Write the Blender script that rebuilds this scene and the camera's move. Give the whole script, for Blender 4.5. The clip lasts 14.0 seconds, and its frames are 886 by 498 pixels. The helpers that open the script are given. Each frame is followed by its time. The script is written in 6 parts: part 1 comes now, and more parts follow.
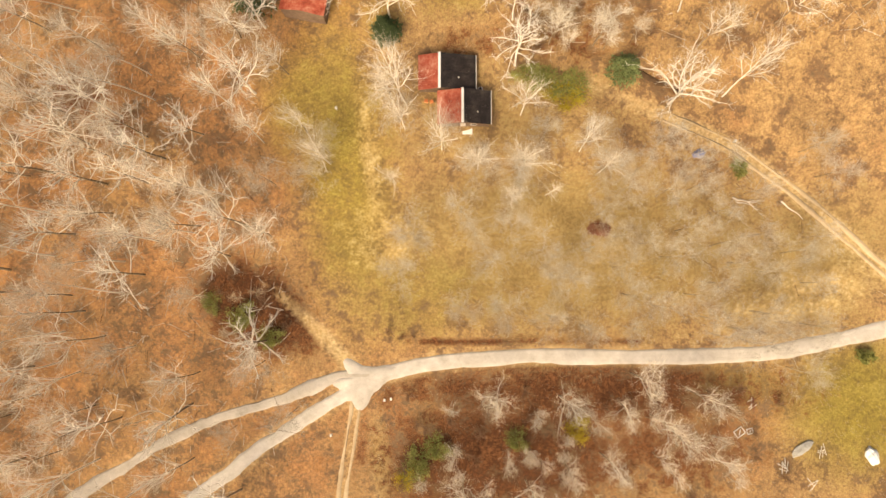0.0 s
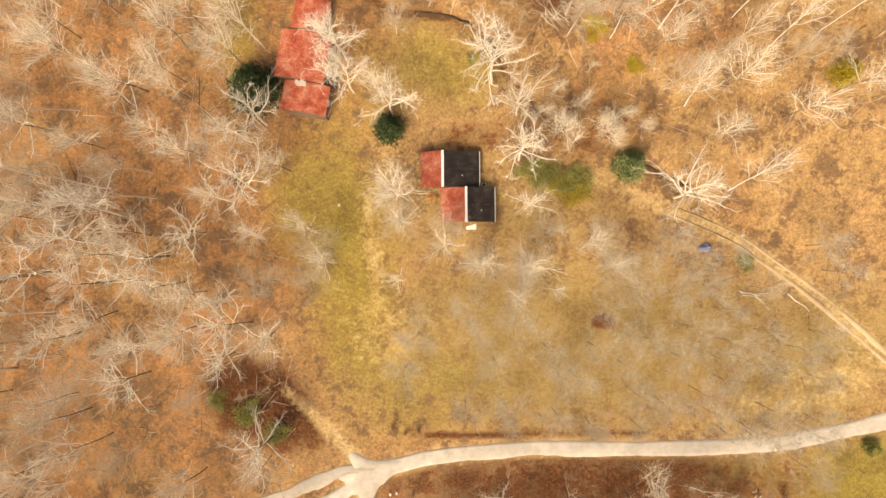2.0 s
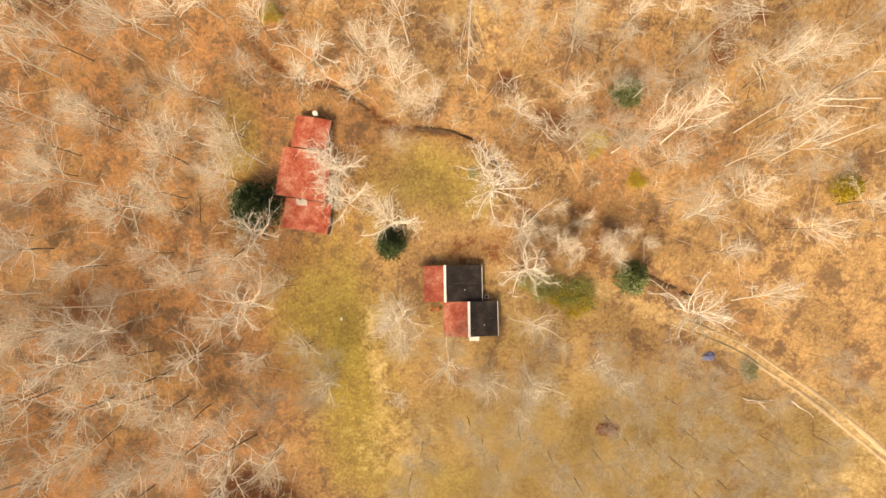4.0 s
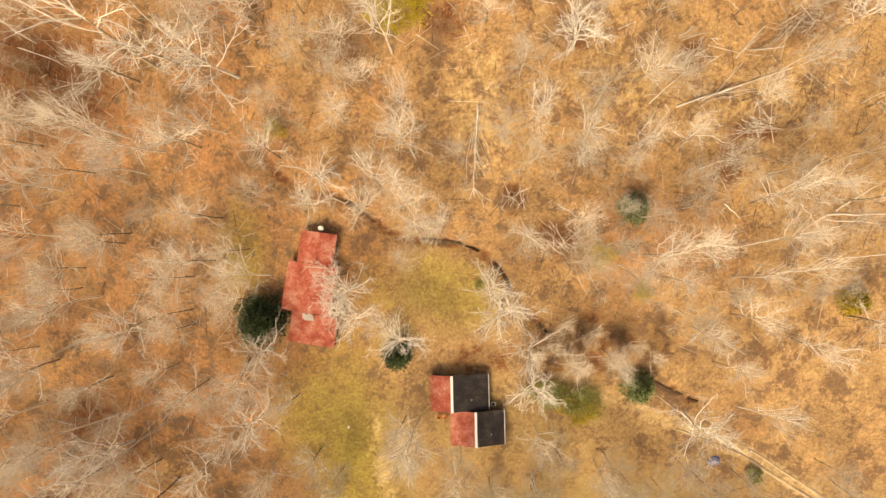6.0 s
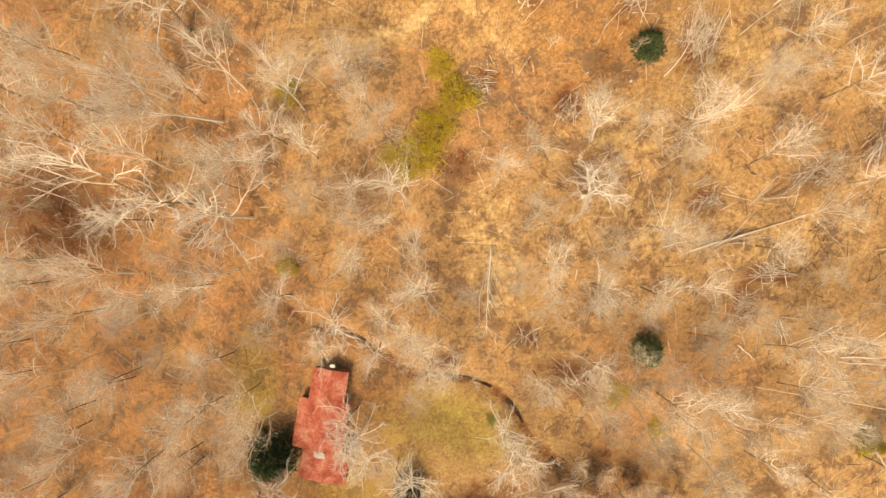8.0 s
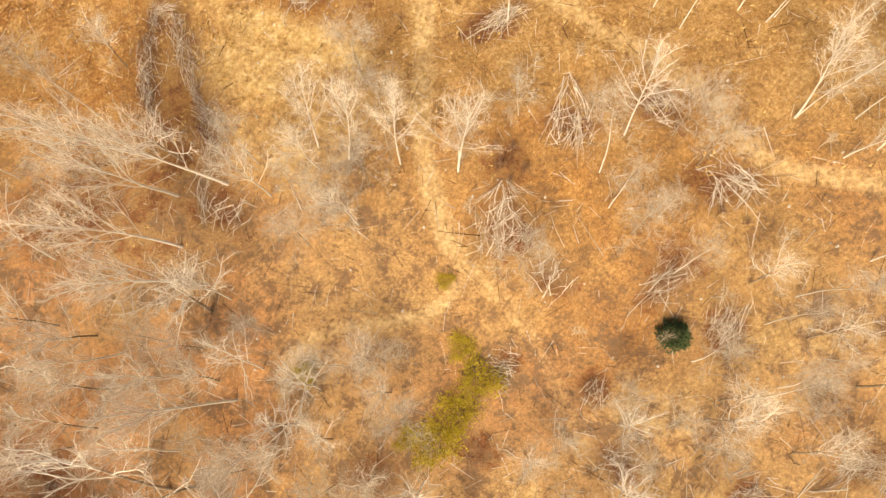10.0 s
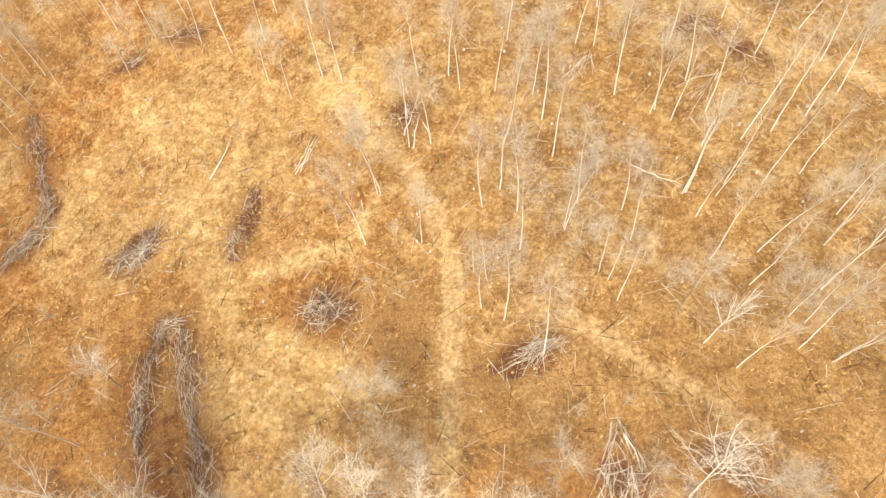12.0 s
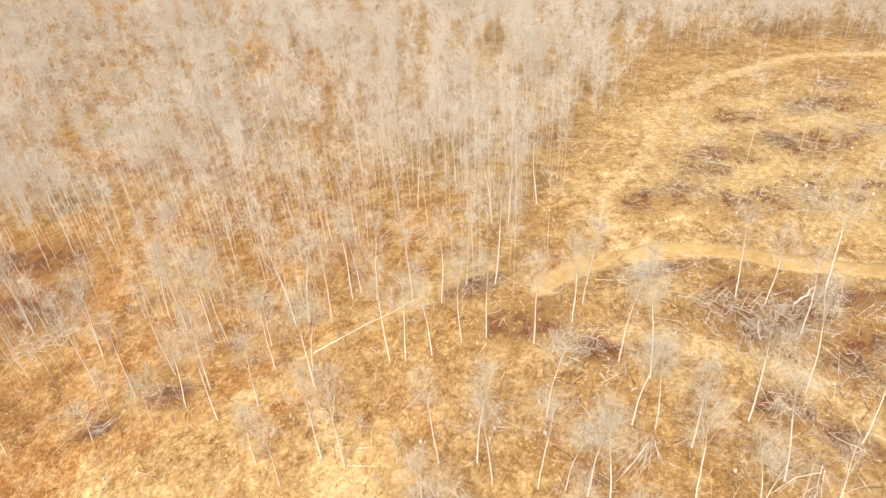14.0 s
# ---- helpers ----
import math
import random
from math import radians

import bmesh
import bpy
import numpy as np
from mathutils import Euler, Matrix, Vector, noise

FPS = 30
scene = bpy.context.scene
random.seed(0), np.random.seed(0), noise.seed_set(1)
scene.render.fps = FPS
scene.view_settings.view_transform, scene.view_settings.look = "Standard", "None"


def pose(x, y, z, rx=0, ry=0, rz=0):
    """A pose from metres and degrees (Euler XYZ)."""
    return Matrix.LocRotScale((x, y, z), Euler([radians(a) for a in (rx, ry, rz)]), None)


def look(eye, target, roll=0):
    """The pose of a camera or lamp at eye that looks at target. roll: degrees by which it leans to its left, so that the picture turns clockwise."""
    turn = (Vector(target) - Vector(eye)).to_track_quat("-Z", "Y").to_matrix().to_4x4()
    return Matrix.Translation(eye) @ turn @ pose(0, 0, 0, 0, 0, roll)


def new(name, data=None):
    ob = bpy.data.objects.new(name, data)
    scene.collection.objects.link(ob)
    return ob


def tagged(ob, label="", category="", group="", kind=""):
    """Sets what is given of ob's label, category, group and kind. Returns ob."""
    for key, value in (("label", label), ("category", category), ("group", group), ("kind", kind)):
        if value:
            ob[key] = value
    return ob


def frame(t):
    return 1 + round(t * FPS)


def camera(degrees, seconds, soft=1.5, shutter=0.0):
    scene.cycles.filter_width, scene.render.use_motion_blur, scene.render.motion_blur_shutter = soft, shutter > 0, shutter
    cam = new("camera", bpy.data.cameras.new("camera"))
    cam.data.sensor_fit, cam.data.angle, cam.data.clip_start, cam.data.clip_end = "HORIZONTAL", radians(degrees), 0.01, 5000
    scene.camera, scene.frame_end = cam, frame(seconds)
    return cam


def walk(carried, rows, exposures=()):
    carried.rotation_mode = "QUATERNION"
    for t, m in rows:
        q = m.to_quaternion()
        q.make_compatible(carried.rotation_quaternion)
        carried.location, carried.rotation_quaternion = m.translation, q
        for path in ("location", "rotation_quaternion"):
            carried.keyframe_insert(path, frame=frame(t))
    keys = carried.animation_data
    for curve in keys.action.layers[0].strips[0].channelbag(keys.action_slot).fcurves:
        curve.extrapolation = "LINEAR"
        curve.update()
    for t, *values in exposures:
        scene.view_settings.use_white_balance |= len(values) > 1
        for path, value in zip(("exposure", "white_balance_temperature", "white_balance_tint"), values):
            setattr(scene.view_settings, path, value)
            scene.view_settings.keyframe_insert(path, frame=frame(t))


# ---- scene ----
cam = camera(74.57, 14.0)
PATH = [
    (0.0, pose(0.00, 0.00, 109.07, 3.09, 1.32, 0.00)),
    (0.5, pose(0.06, 5.21, 109.22, 2.61, 1.44, -0.10)),
    (1.0, pose(0.12, 10.41, 109.37, 2.23, 1.56, -0.18)),
    (1.5, pose(0.18, 15.59, 109.51, 1.88, 1.69, -0.25)),
    (2.0, pose(0.22, 20.75, 109.64, 1.60, 1.81, -0.36)),
    (2.5, pose(0.24, 25.89, 109.76, 1.41, 1.86, -0.50)),
    (3.0, pose(0.21, 31.09, 109.86, 1.31, 1.88, -0.67)),
    (3.5, pose(0.12, 36.37, 109.95, 1.44, 1.86, -0.84)),
    (4.0, pose(-0.02, 41.74, 110.02, 1.47, 1.82, -1.00)),
    (4.5, pose(-0.21, 47.20, 110.08, 1.34, 1.78, -1.15)),
    (5.0, pose(-0.44, 52.75, 110.13, 1.00, 1.72, -1.26)),
    (5.5, pose(-0.71, 58.40, 110.16, 0.39, 1.63, -1.32)),
    (6.0, pose(-1.03, 64.15, 110.19, 0.15, 1.65, -1.31)),
    (6.5, pose(-1.40, 69.96, 110.21, -0.08, 1.65, -1.29)),
    (7.0, pose(-1.83, 75.69, 110.23, -0.18, 1.64, -1.30)),
    (7.5, pose(-2.33, 81.12, 110.25, 0.18, 1.62, -1.22)),
    (8.0, pose(-2.89, 86.30, 110.28, 1.26, 1.58, -1.09)),
    (8.5, pose(-3.49, 91.42, 110.30, 3.33, 1.56, -0.96)),
    (9.0, pose(-4.14, 96.62, 110.30, 6.64, 1.59, -0.83)),
    (9.5, pose(-4.81, 102.07, 110.28, 11.26, 1.69, -0.75)),
    (10.0, pose(-5.51, 107.84, 110.23, 15.66, 1.77, -0.69)),
    (10.5, pose(-6.23, 113.96, 110.17, 19.87, 1.89, -0.63)),
    (11.0, pose(-6.95, 120.36, 110.10, 23.89, 2.02, -0.50)),
    (11.5, pose(-7.69, 126.93, 110.03, 28.22, 2.08, -0.33)),
    (12.0, pose(-8.43, 133.62, 109.95, 33.02, 2.19, -0.19)),
    (12.5, pose(-9.15, 140.41, 109.87, 38.27, 2.29, -0.12)),
    (13.0, pose(-9.82, 147.16, 109.78, 44.40, 2.40, -0.04)),
    (13.5, pose(-10.48, 153.86, 109.70, 51.27, 2.59, 0.08)),
    (14.0, pose(-11.12, 160.50, 109.61, 58.44, 2.83, 0.10)),
]
walk(cam, PATH, exposures=[(0.0, 0.54, 8500, 8), (8.0, 0.46, 9000, 9), (10.5, 0.50, 8000, 8), (12.0, 0.58, 7000, 6), (14.0, 0.64, 6400, 5)])

# ---- light ----
SUN_FROM = Vector((-0.30, -0.72, 0.80)).normalized()
world = bpy.data.worlds.new("sky")
scene.world = world
world.use_nodes = True
wn = world.node_tree.nodes
wl = world.node_tree.links
sky = wn.new("ShaderNodeTexSky")
sky.sky_type = "NISHITA"
sky.sun_disc = False
sky.sun_elevation = math.asin(SUN_FROM.z)
sky.sun_rotation = math.atan2(SUN_FROM.x, SUN_FROM.y)
sky.air_density = 0.7
sky.dust_density = 5.0
sky.ozone_density = 0.6
wl.new(sky.outputs["Color"], wn["Background"].inputs["Color"])
wn["Background"].inputs["Strength"].default_value = 0.13
sun = new("sun", bpy.data.lights.new("sun", "SUN"))
sun.data.energy = 1.9
sun.data.angle = radians(22)
sun.data.color = (1.0, 0.93, 0.80)
sun.matrix_world = look(SUN_FROM * 300, (0, 0, 0))

# ---- materials ----


def node_mat(name, rough=0.9, metal=0.0):
    m = bpy.data.materials.new(name)
    m.use_nodes = True
    b = m.node_tree.nodes["Principled BSDF"]
    b.inputs["Roughness"].default_value = rough
    b.inputs["Metallic"].default_value = metal
    b.inputs["Specular IOR Level"].default_value = 0.25
    return m, m.node_tree.nodes, m.node_tree.links, b


def noise_tex(n, l, scale, detail=4.0, rough=0.6, coords=None):
    t = n.new("ShaderNodeTexNoise")
    t.inputs["Scale"].default_value = scale
    t.inputs["Detail"].default_value = detail
    t.inputs["Roughness"].default_value = rough
    if coords is not None:
        l.new(coords, t.inputs["Vector"])
    return t.outputs["Fac"]


def ramp(n, l, fac, stops):
    r = n.new("ShaderNodeValToRGB")
    e = r.color_ramp.elements
    while len(e) < len(stops):
        e.new(0.5)
    for k, (p, c) in enumerate(stops):
        e[k].position = p
        e[k].color = (*c, 1) if len(c) == 3 else c
    l.new(fac, r.inputs["Fac"])
    return r.outputs["Color"]


def grey_ramp(n, l, fac, lo, hi):
    return ramp(n, l, fac, [(lo, (0, 0, 0)), (hi, (1, 1, 1))])


def mix(n, l, fac, a, b, blend="MIX"):
    m = n.new("ShaderNodeMix")
    m.data_type = "RGBA"
    m.blend_type = blend
    for sock, v in ((m.inputs[0], fac), (m.inputs[6], a), (m.inputs[7], b)):
        if isinstance(v, bpy.types.NodeSocket):
            l.new(v, sock)
        elif isinstance(v, tuple):
            sock.default_value = (*v, 1)
        else:
            sock.default_value = v
    return m.outputs[2]


def maths(n, l, op, a, b, clamp=False):
    m = n.new("ShaderNodeMath")
    m.operation = op
    m.use_clamp = clamp
    for sock, v in zip(m.inputs, (a, b)):
        if isinstance(v, bpy.types.NodeSocket):
            l.new(v, sock)
        else:
            sock.default_value = v
    return m.outputs[0]


def bump(n, l, b, height, strength, dist):
    u = n.new("ShaderNodeBump")
    u.inputs["Strength"].default_value = strength
    u.inputs["Distance"].default_value = dist
    l.new(height, u.inputs["Height"])
    l.new(u.outputs["Normal"], b.inputs["Normal"])


def world_coords(n):
    return n.new("ShaderNodeNewGeometry").outputs["Position"]


def simple(name, dark, light, scale, rough=0.9, metal=0.0, vary=0.25, bump_d=0.01):
    """A two-tone surface: broad and fine grain, each object a little different."""
    m, n, l, b = node_mat(name, rough, metal)
    c = n.new("ShaderNodeTexCoord").outputs["Object"]
    fine = noise_tex(n, l, scale, 5.0, 0.65, c)
    broad = noise_tex(n, l, scale * 0.13, 3.0, 0.5, c)
    f = maths(n, l, "ADD", maths(n, l, "MULTIPLY", fine, 0.6), maths(n, l, "MULTIPLY", broad, 0.4))
    col = ramp(n, l, f, [(0.35, dark), (0.65, light)])
    info = n.new("ShaderNodeObjectInfo").outputs["Random"]
    v = maths(n, l, "ADD", maths(n, l, "MULTIPLY", info, vary), 1 - vary * 0.5)
    hsv = n.new("ShaderNodeHueSaturation")
    l.new(v, hsv.inputs["Value"])
    l.new(col, hsv.inputs["Color"])
    l.new(hsv.outputs["Color"], b.inputs["Base Color"])
    if bump_d:
        bump(n, l, b, fine, 0.5, bump_d)
    return m


def ground_material():
    """Leaf litter with grass, straw, cut ground and bare soil laid over it by cover weights; straw also pales far
    ground for haze.
    """
    m, n, l, b = node_mat("leaf_litter_and_grass", 0.95)
    p = world_coords(n)
    weight = {}
    for nm in ("cover", "cover_two", "cover_three"):
        at = n.new("ShaderNodeVertexColor")
        at.layer_name = nm
        sep = n.new("ShaderNodeSeparateColor")
        l.new(at.outputs["Color"], sep.inputs["Color"])
        for c in ("Red", "Green", "Blue"):
            weight[nm, c] = sep.outputs[c]

    def times(a, k):
        return maths(n, l, "MULTIPLY", a, k)

    def plus(*terms):
        out = terms[0]
        for t in terms[1:]:
            out = maths(n, l, "ADD", out, t)
        return out

    wide = noise_tex(n, l, 0.045, 6.0, 0.62, p)
    mid = noise_tex(n, l, 0.26, 7.0, 0.66, p)
    lump = noise_tex(n, l, 0.62, 5.0, 0.62, p)
    fine = noise_tex(n, l, 1.7, 5.0, 0.72, p)
    tiny = noise_tex(n, l, 5.5, 3.0, 0.75, p)
    leaf = n.new("ShaderNodeTexVoronoi")
    leaf.inputs["Scale"].default_value = 2.3
    l.new(p, leaf.inputs["Vector"])
    cell = n.new("ShaderNodeSeparateColor")
    l.new(leaf.outputs["Color"], cell.inputs["Color"])
    grain = plus(times(mid, 0.22), times(lump, 0.13), times(fine, 0.31), times(tiny, 0.34))
    rust = ramp(n, l, grain, [(0.435, (0.046, 0.013, 0.004)), (0.48, (0.170, 0.048, 0.011)), (0.525, (0.33, 0.112, 0.025)), (0.585, (0.54, 0.240, 0.070))])
    tan = ramp(n, l, grain, [(0.43, (0.085, 0.034, 0.011)), (0.48, (0.235, 0.107, 0.031)), (0.525, (0.365, 0.195, 0.063)), (0.585, (0.57, 0.362, 0.155))])
    ragged = times(plus(mid, lump, fine, -1.5), 0.55)
    reddish = plus(weight["cover_three", "Red"], times(plus(wide, -0.5), 2.2), ragged)
    base = mix(n, l, grey_ramp(n, l, reddish, 0.25, 0.75), tan, rust)
    dark_patch = plus(noise_tex(n, l, 0.13, 9.0, 0.74, p), times(ragged, 0.7))
    base = mix(n, l, 1.0, base, mix(n, l, grey_ramp(n, l, dark_patch, 0.405, 0.465), (0.42, 0.23, 0.13), (1.0, 1.0, 1.0)), "MULTIPLY")
    spots = grey_ramp(n, l, leaf.outputs["Distance"], 0.10, 0.03)
    base = mix(n, l, times(spots, 0.25), base, (0.62, 0.45, 0.26))

    def cover(sock, colour, lo=0.25, hi=0.85, rough=2.6):
        nonlocal base
        broken = plus(sock, maths(n, l, "MULTIPLY", times(plus(times(mid, 0.45), times(lump, 0.25), times(fine, 0.30), -0.5), rough), maths(n, l, "MULTIPLY", sock, 4.0, True)))
        base = mix(n, l, grey_ramp(n, l, broken, lo, hi), base, colour)

    lawn = ramp(n, l, grain, [(0.39, (0.140, 0.103, 0.020)), (0.5, (0.265, 0.196, 0.042)), (0.61, (0.43, 0.325, 0.100))])
    turf = plus(times(lump, 0.50), times(fine, 0.30), times(tiny, 0.20))
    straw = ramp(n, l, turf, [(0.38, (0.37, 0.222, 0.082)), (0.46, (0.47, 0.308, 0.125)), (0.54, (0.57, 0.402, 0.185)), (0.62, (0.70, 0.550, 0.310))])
    cut = ramp(n, l, grain, [(0.40, (0.155, 0.074, 0.024)), (0.47, (0.285, 0.153, 0.053)), (0.53, (0.41, 0.245, 0.097)), (0.61, (0.57, 0.395, 0.195))])
    cut_rust = ramp(n, l, grain, [(0.40, (0.115, 0.042, 0.011)), (0.47, (0.250, 0.105, 0.028)), (0.53, (0.40, 0.196, 0.060)), (0.61, (0.56, 0.345, 0.145))])
    cut = mix(n, l, times(grey_ramp(n, l, reddish, 0.30, 0.80), 0.9), cut, cut_rust)
    soil = ramp(n, l, plus(times(lump, 0.4), times(fine, 0.6)), [(0.38, (0.42, 0.265, 0.110)), (0.62, (0.68, 0.50, 0.270))])
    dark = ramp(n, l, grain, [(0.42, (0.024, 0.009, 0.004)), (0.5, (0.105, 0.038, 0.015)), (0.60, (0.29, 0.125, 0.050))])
    field = ramp(n, l, grain, [(0.38, (0.235, 0.145, 0.050)), (0.5, (0.325, 0.218, 0.086)), (0.62, (0.43, 0.315, 0.150))])
    cover(weight["cover_two", "Red"], field)
    cover(weight["cover", "Red"], lawn, 0.05, 0.95)
    cover(weight["cover_two", "Blue"], cut)
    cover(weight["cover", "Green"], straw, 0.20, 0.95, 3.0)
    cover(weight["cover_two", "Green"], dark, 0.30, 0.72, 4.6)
    cover(weight["cover", "Blue"], soil, 0.35, 0.9, 1.8)
    shade = maths(n, l, "ADD", times(cell.outputs["Red"], 0.26), 0.87)
    hsv = n.new("ShaderNodeHueSaturation")
    l.new(shade, hsv.inputs["Value"])
    l.new(base, hsv.inputs["Color"])
    l.new(hsv.outputs["Color"], b.inputs["Base Color"])
    bump(n, l, b, plus(times(lump, 0.9), fine, times(tiny, 0.5)), 0.45, 0.25)
    return m


def gravel_material(name, dark, light):
    m, n, l, b = node_mat(name, 0.95)
    p = world_coords(n)
    mid = noise_tex(n, l, 0.5, 5.0, 0.65, p)
    fine = noise_tex(n, l, 6.0, 4.0, 0.8, p)
    streak = noise_tex(n, l, 0.12, 3.0, 0.5, p)
    f = maths(n, l, "ADD", maths(n, l, "MULTIPLY", mid, 0.5), maths(n, l, "ADD", maths(n, l, "MULTIPLY", fine, 0.3), maths(n, l, "MULTIPLY", streak, 0.2)))
    l.new(ramp(n, l, f, [(0.34, dark), (0.62, light)]), b.inputs["Base Color"])
    bump(n, l, b, fine, 0.6, 0.05)
    return m


def roof_material(name, dark, mid_c, light):
    """Painted sheet metal with rust stains and washed-out runs."""
    m, n, l, b = node_mat(name, 0.55, 0.0)
    p = world_coords(n)
    a = noise_tex(n, l, 0.5, 5.0, 0.65, p)
    c = noise_tex(n, l, 3.0, 4.0, 0.7, p)
    f = maths(n, l, "ADD", maths(n, l, "MULTIPLY", a, 0.65), maths(n, l, "MULTIPLY", c, 0.35))
    l.new(ramp(n, l, f, [(0.36, dark), (0.49, mid_c), (0.63, light)]), b.inputs["Base Color"])
    bump(n, l, b, c, 0.3, 0.02)
    return m


GROUND = ground_material()
GRAVEL = gravel_material("pale_gravel", (0.42, 0.36, 0.295), (0.68, 0.615, 0.545))
GREY_GRAVEL = gravel_material("grey_gravel", (0.34, 0.285, 0.23), (0.58, 0.51, 0.435))
DIRT = gravel_material("packed_tan_dirt", (0.40, 0.27, 0.145), (0.60, 0.46, 0.30))
YELLOW_DIRT = gravel_material("yellow_packed_dirt", (0.40, 0.235, 0.080), (0.60, 0.405, 0.175))
RED_ROOF = roof_material("red_painted_metal", (0.27, 0.050, 0.030), (0.45, 0.110, 0.066), (0.60, 0.30, 0.215))
MUD = gravel_material("dark_wet_mud", (0.035, 0.020, 0.012), (0.15, 0.088, 0.048))
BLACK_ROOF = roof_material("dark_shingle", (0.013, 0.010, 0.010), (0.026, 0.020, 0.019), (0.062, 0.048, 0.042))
WHITE_PAINT = simple("weathered_white_paint", (0.55, 0.50, 0.45), (0.82, 0.79, 0.74), 3.0, 0.6)
WALL_PAINT = simple("dark_brown_wall_boards", (0.13, 0.085, 0.060), (0.25, 0.17, 0.12), 2.0, 0.8)
BRIGHT_WHITE = simple("clean_white_paint", (0.80, 0.78, 0.75), (0.90, 0.89, 0.87), 3.0, 0.5, 0, 0.05, 0)
GLASS = simple("dark_window_glass", (0.02, 0.025, 0.03), (0.05, 0.055, 0.06), 1.0, 0.1, 0.0, 0.0, 0)
PALE_BARK = simple("pale_white_bark", (0.66, 0.585, 0.475), (0.94, 0.89, 0.80), 1.6, 0.9, 0, 0.2, 0.02)
GREY_BARK = simple("grey_brown_bark", (0.21, 0.15, 0.095), (0.46, 0.36, 0.25), 2.2, 0.95, 0, 0.3, 0.02)
TAN_BARK = simple("light_tan_bark", (0.48, 0.395, 0.285), (0.84, 0.755, 0.615), 2.0, 0.95, 0, 0.3, 0.02)
# Far twigs coloured paler and greyer, standing in for distance haze.
FAR_HAZE_TWIG = simple("far_twigs_paled_for_haze", (0.48, 0.42, 0.34), (0.66, 0.60, 0.51), 0.3, 0.95, 0, 0.0, 0)
HAZE_TWIG = simple("pale_beige_twigs", (0.44, 0.39, 0.31), (0.66, 0.60, 0.50), 0.3, 0.95, 0, 0.0, 0)
TWIG = simple("tan_twigs", (0.40, 0.30, 0.19), (0.62, 0.50, 0.35), 1.2, 0.95, 0, 0.3, 0)
GREY_TWIG = simple("greyish_twigs", (0.66, 0.555, 0.415), (0.87, 0.78, 0.625), 1.2, 0.95, 0, 0.3, 0)
BROWN_TWIG = simple("reddish_brown_twigs", (0.16, 0.085, 0.048), (0.38, 0.235, 0.145), 1.2, 0.95, 0, 0.3, 0)
DULL_WOOD = simple("weathered_grey_wood", (0.34, 0.235, 0.145), (0.62, 0.49, 0.345), 3.0, 0.9, 0, 0.3, 0.01)
# Dark wood tone, used also for sticks that imitate thin shadows.
DARK_STICK = simple("dark_wood_and_shadow", (0.05, 0.024, 0.013), (0.16, 0.085, 0.045), 2.0, 0.9, 0, 0.2, 0)
CUT_WOOD = simple("bleached_dead_wood", (0.52, 0.44, 0.345), (0.92, 0.85, 0.74), 3.0, 0.9, 0, 0.3, 0.01)
DARK_NEEDLES = simple("dark_evergreen_needles", (0.032, 0.054, 0.024), (0.115, 0.155, 0.058), 2.0, 0.8, 0, 0.2, 0)
SOFT_NEEDLES = simple("mid_green_needles", (0.12, 0.16, 0.06), (0.30, 0.34, 0.14), 2.0, 0.8, 0, 0.2, 0)
GREEN_LEAVES = simple("green_leaves", (0.16, 0.17, 0.045), (0.40, 0.38, 0.115), 2.0, 0.8, 0, 0.3, 0)
OLIVE_LEAVES = simple("yellow_olive_leaves", (0.36, 0.27, 0.022), (0.62, 0.47, 0.06), 2.0, 0.8, 0, 0.2, 0)
STRAW_BLADES = simple("dry_straw_blades", (0.46, 0.27, 0.085), (0.80, 0.57, 0.25), 0.8, 0.9, 0, 0.0, 0)

# ---- lie of the land ----
RISE = [[-2.86, -4.79, 1.53], [5.02, 3.04, 2.44], [6.89, 4.74, -2.19], [7.33, -1.92, -1.34], [11.63, 3.06, -4.27], [5.15, 3.72, -5.27], [7.61, 4.04, -2.28], [8.49, 1.23, 0.8], [6.81, -4.96, 2.16], [5.24, -3.23, 3.56], [5.15, -3.64, 3.54]]
RISE_AT = ((20, 22), (60, 20), (95, 16), (125, 13), (150, 16), (185, 18), (220, 18), (255, 20), (320, 35), (420, 50))


def land(x, y):
    """Height of the ground; takes numbers or arrays."""
    x = np.asarray(x, float)
    y = np.asarray(y, float)
    s = np.tanh(x / 90.0)
    z = RISE[0][0] + RISE[0][1] * s + RISE[0][2] * s * s
    for (c, w), k in zip(RISE_AT, RISE[1:]):
        q = 1 / (1 + np.exp(np.clip(-(y - c) / (w / 2), -60, 60)))
        z = z + q * (k[0] + k[1] * s + k[2] * s * s)
    return z


def gz(x, y):
    return float(land(x, y))


def smooth_line(pts, step=1.0):
    """Catmull-Rom through the points, resampled."""
    p = [np.array(q, float) for q in pts]
    p = [2 * p[0] - p[1]] + p + [2 * p[-1] - p[-2]]
    out = []
    for a, b, c, d in zip(p, p[1:], p[2:], p[3:]):
        k = max(2, int(np.linalg.norm(c - b) / step))
        for u in np.arange(k) / k:
            out.append(0.5 * (2 * b + (c - a) * u + (2 * a - 5 * b + 4 * c - d) * u * u + (3 * b - a - 3 * c + d) * u ** 3))
    out.append(p[-2])
    return np.array(out)


def line_distance(X, Y, line):
    d = np.full(np.shape(X), 1e9)
    for (ax, ay), (bx, by) in zip(line, line[1:]):
        vx, vy = bx - ax, by - ay
        u = np.clip(((X - ax) * vx + (Y - ay) * vy) / (vx * vx + vy * vy + 1e-9), 0, 1)
        d = np.minimum(d, np.hypot(X - ax - u * vx, Y - ay - u * vy))
    return d


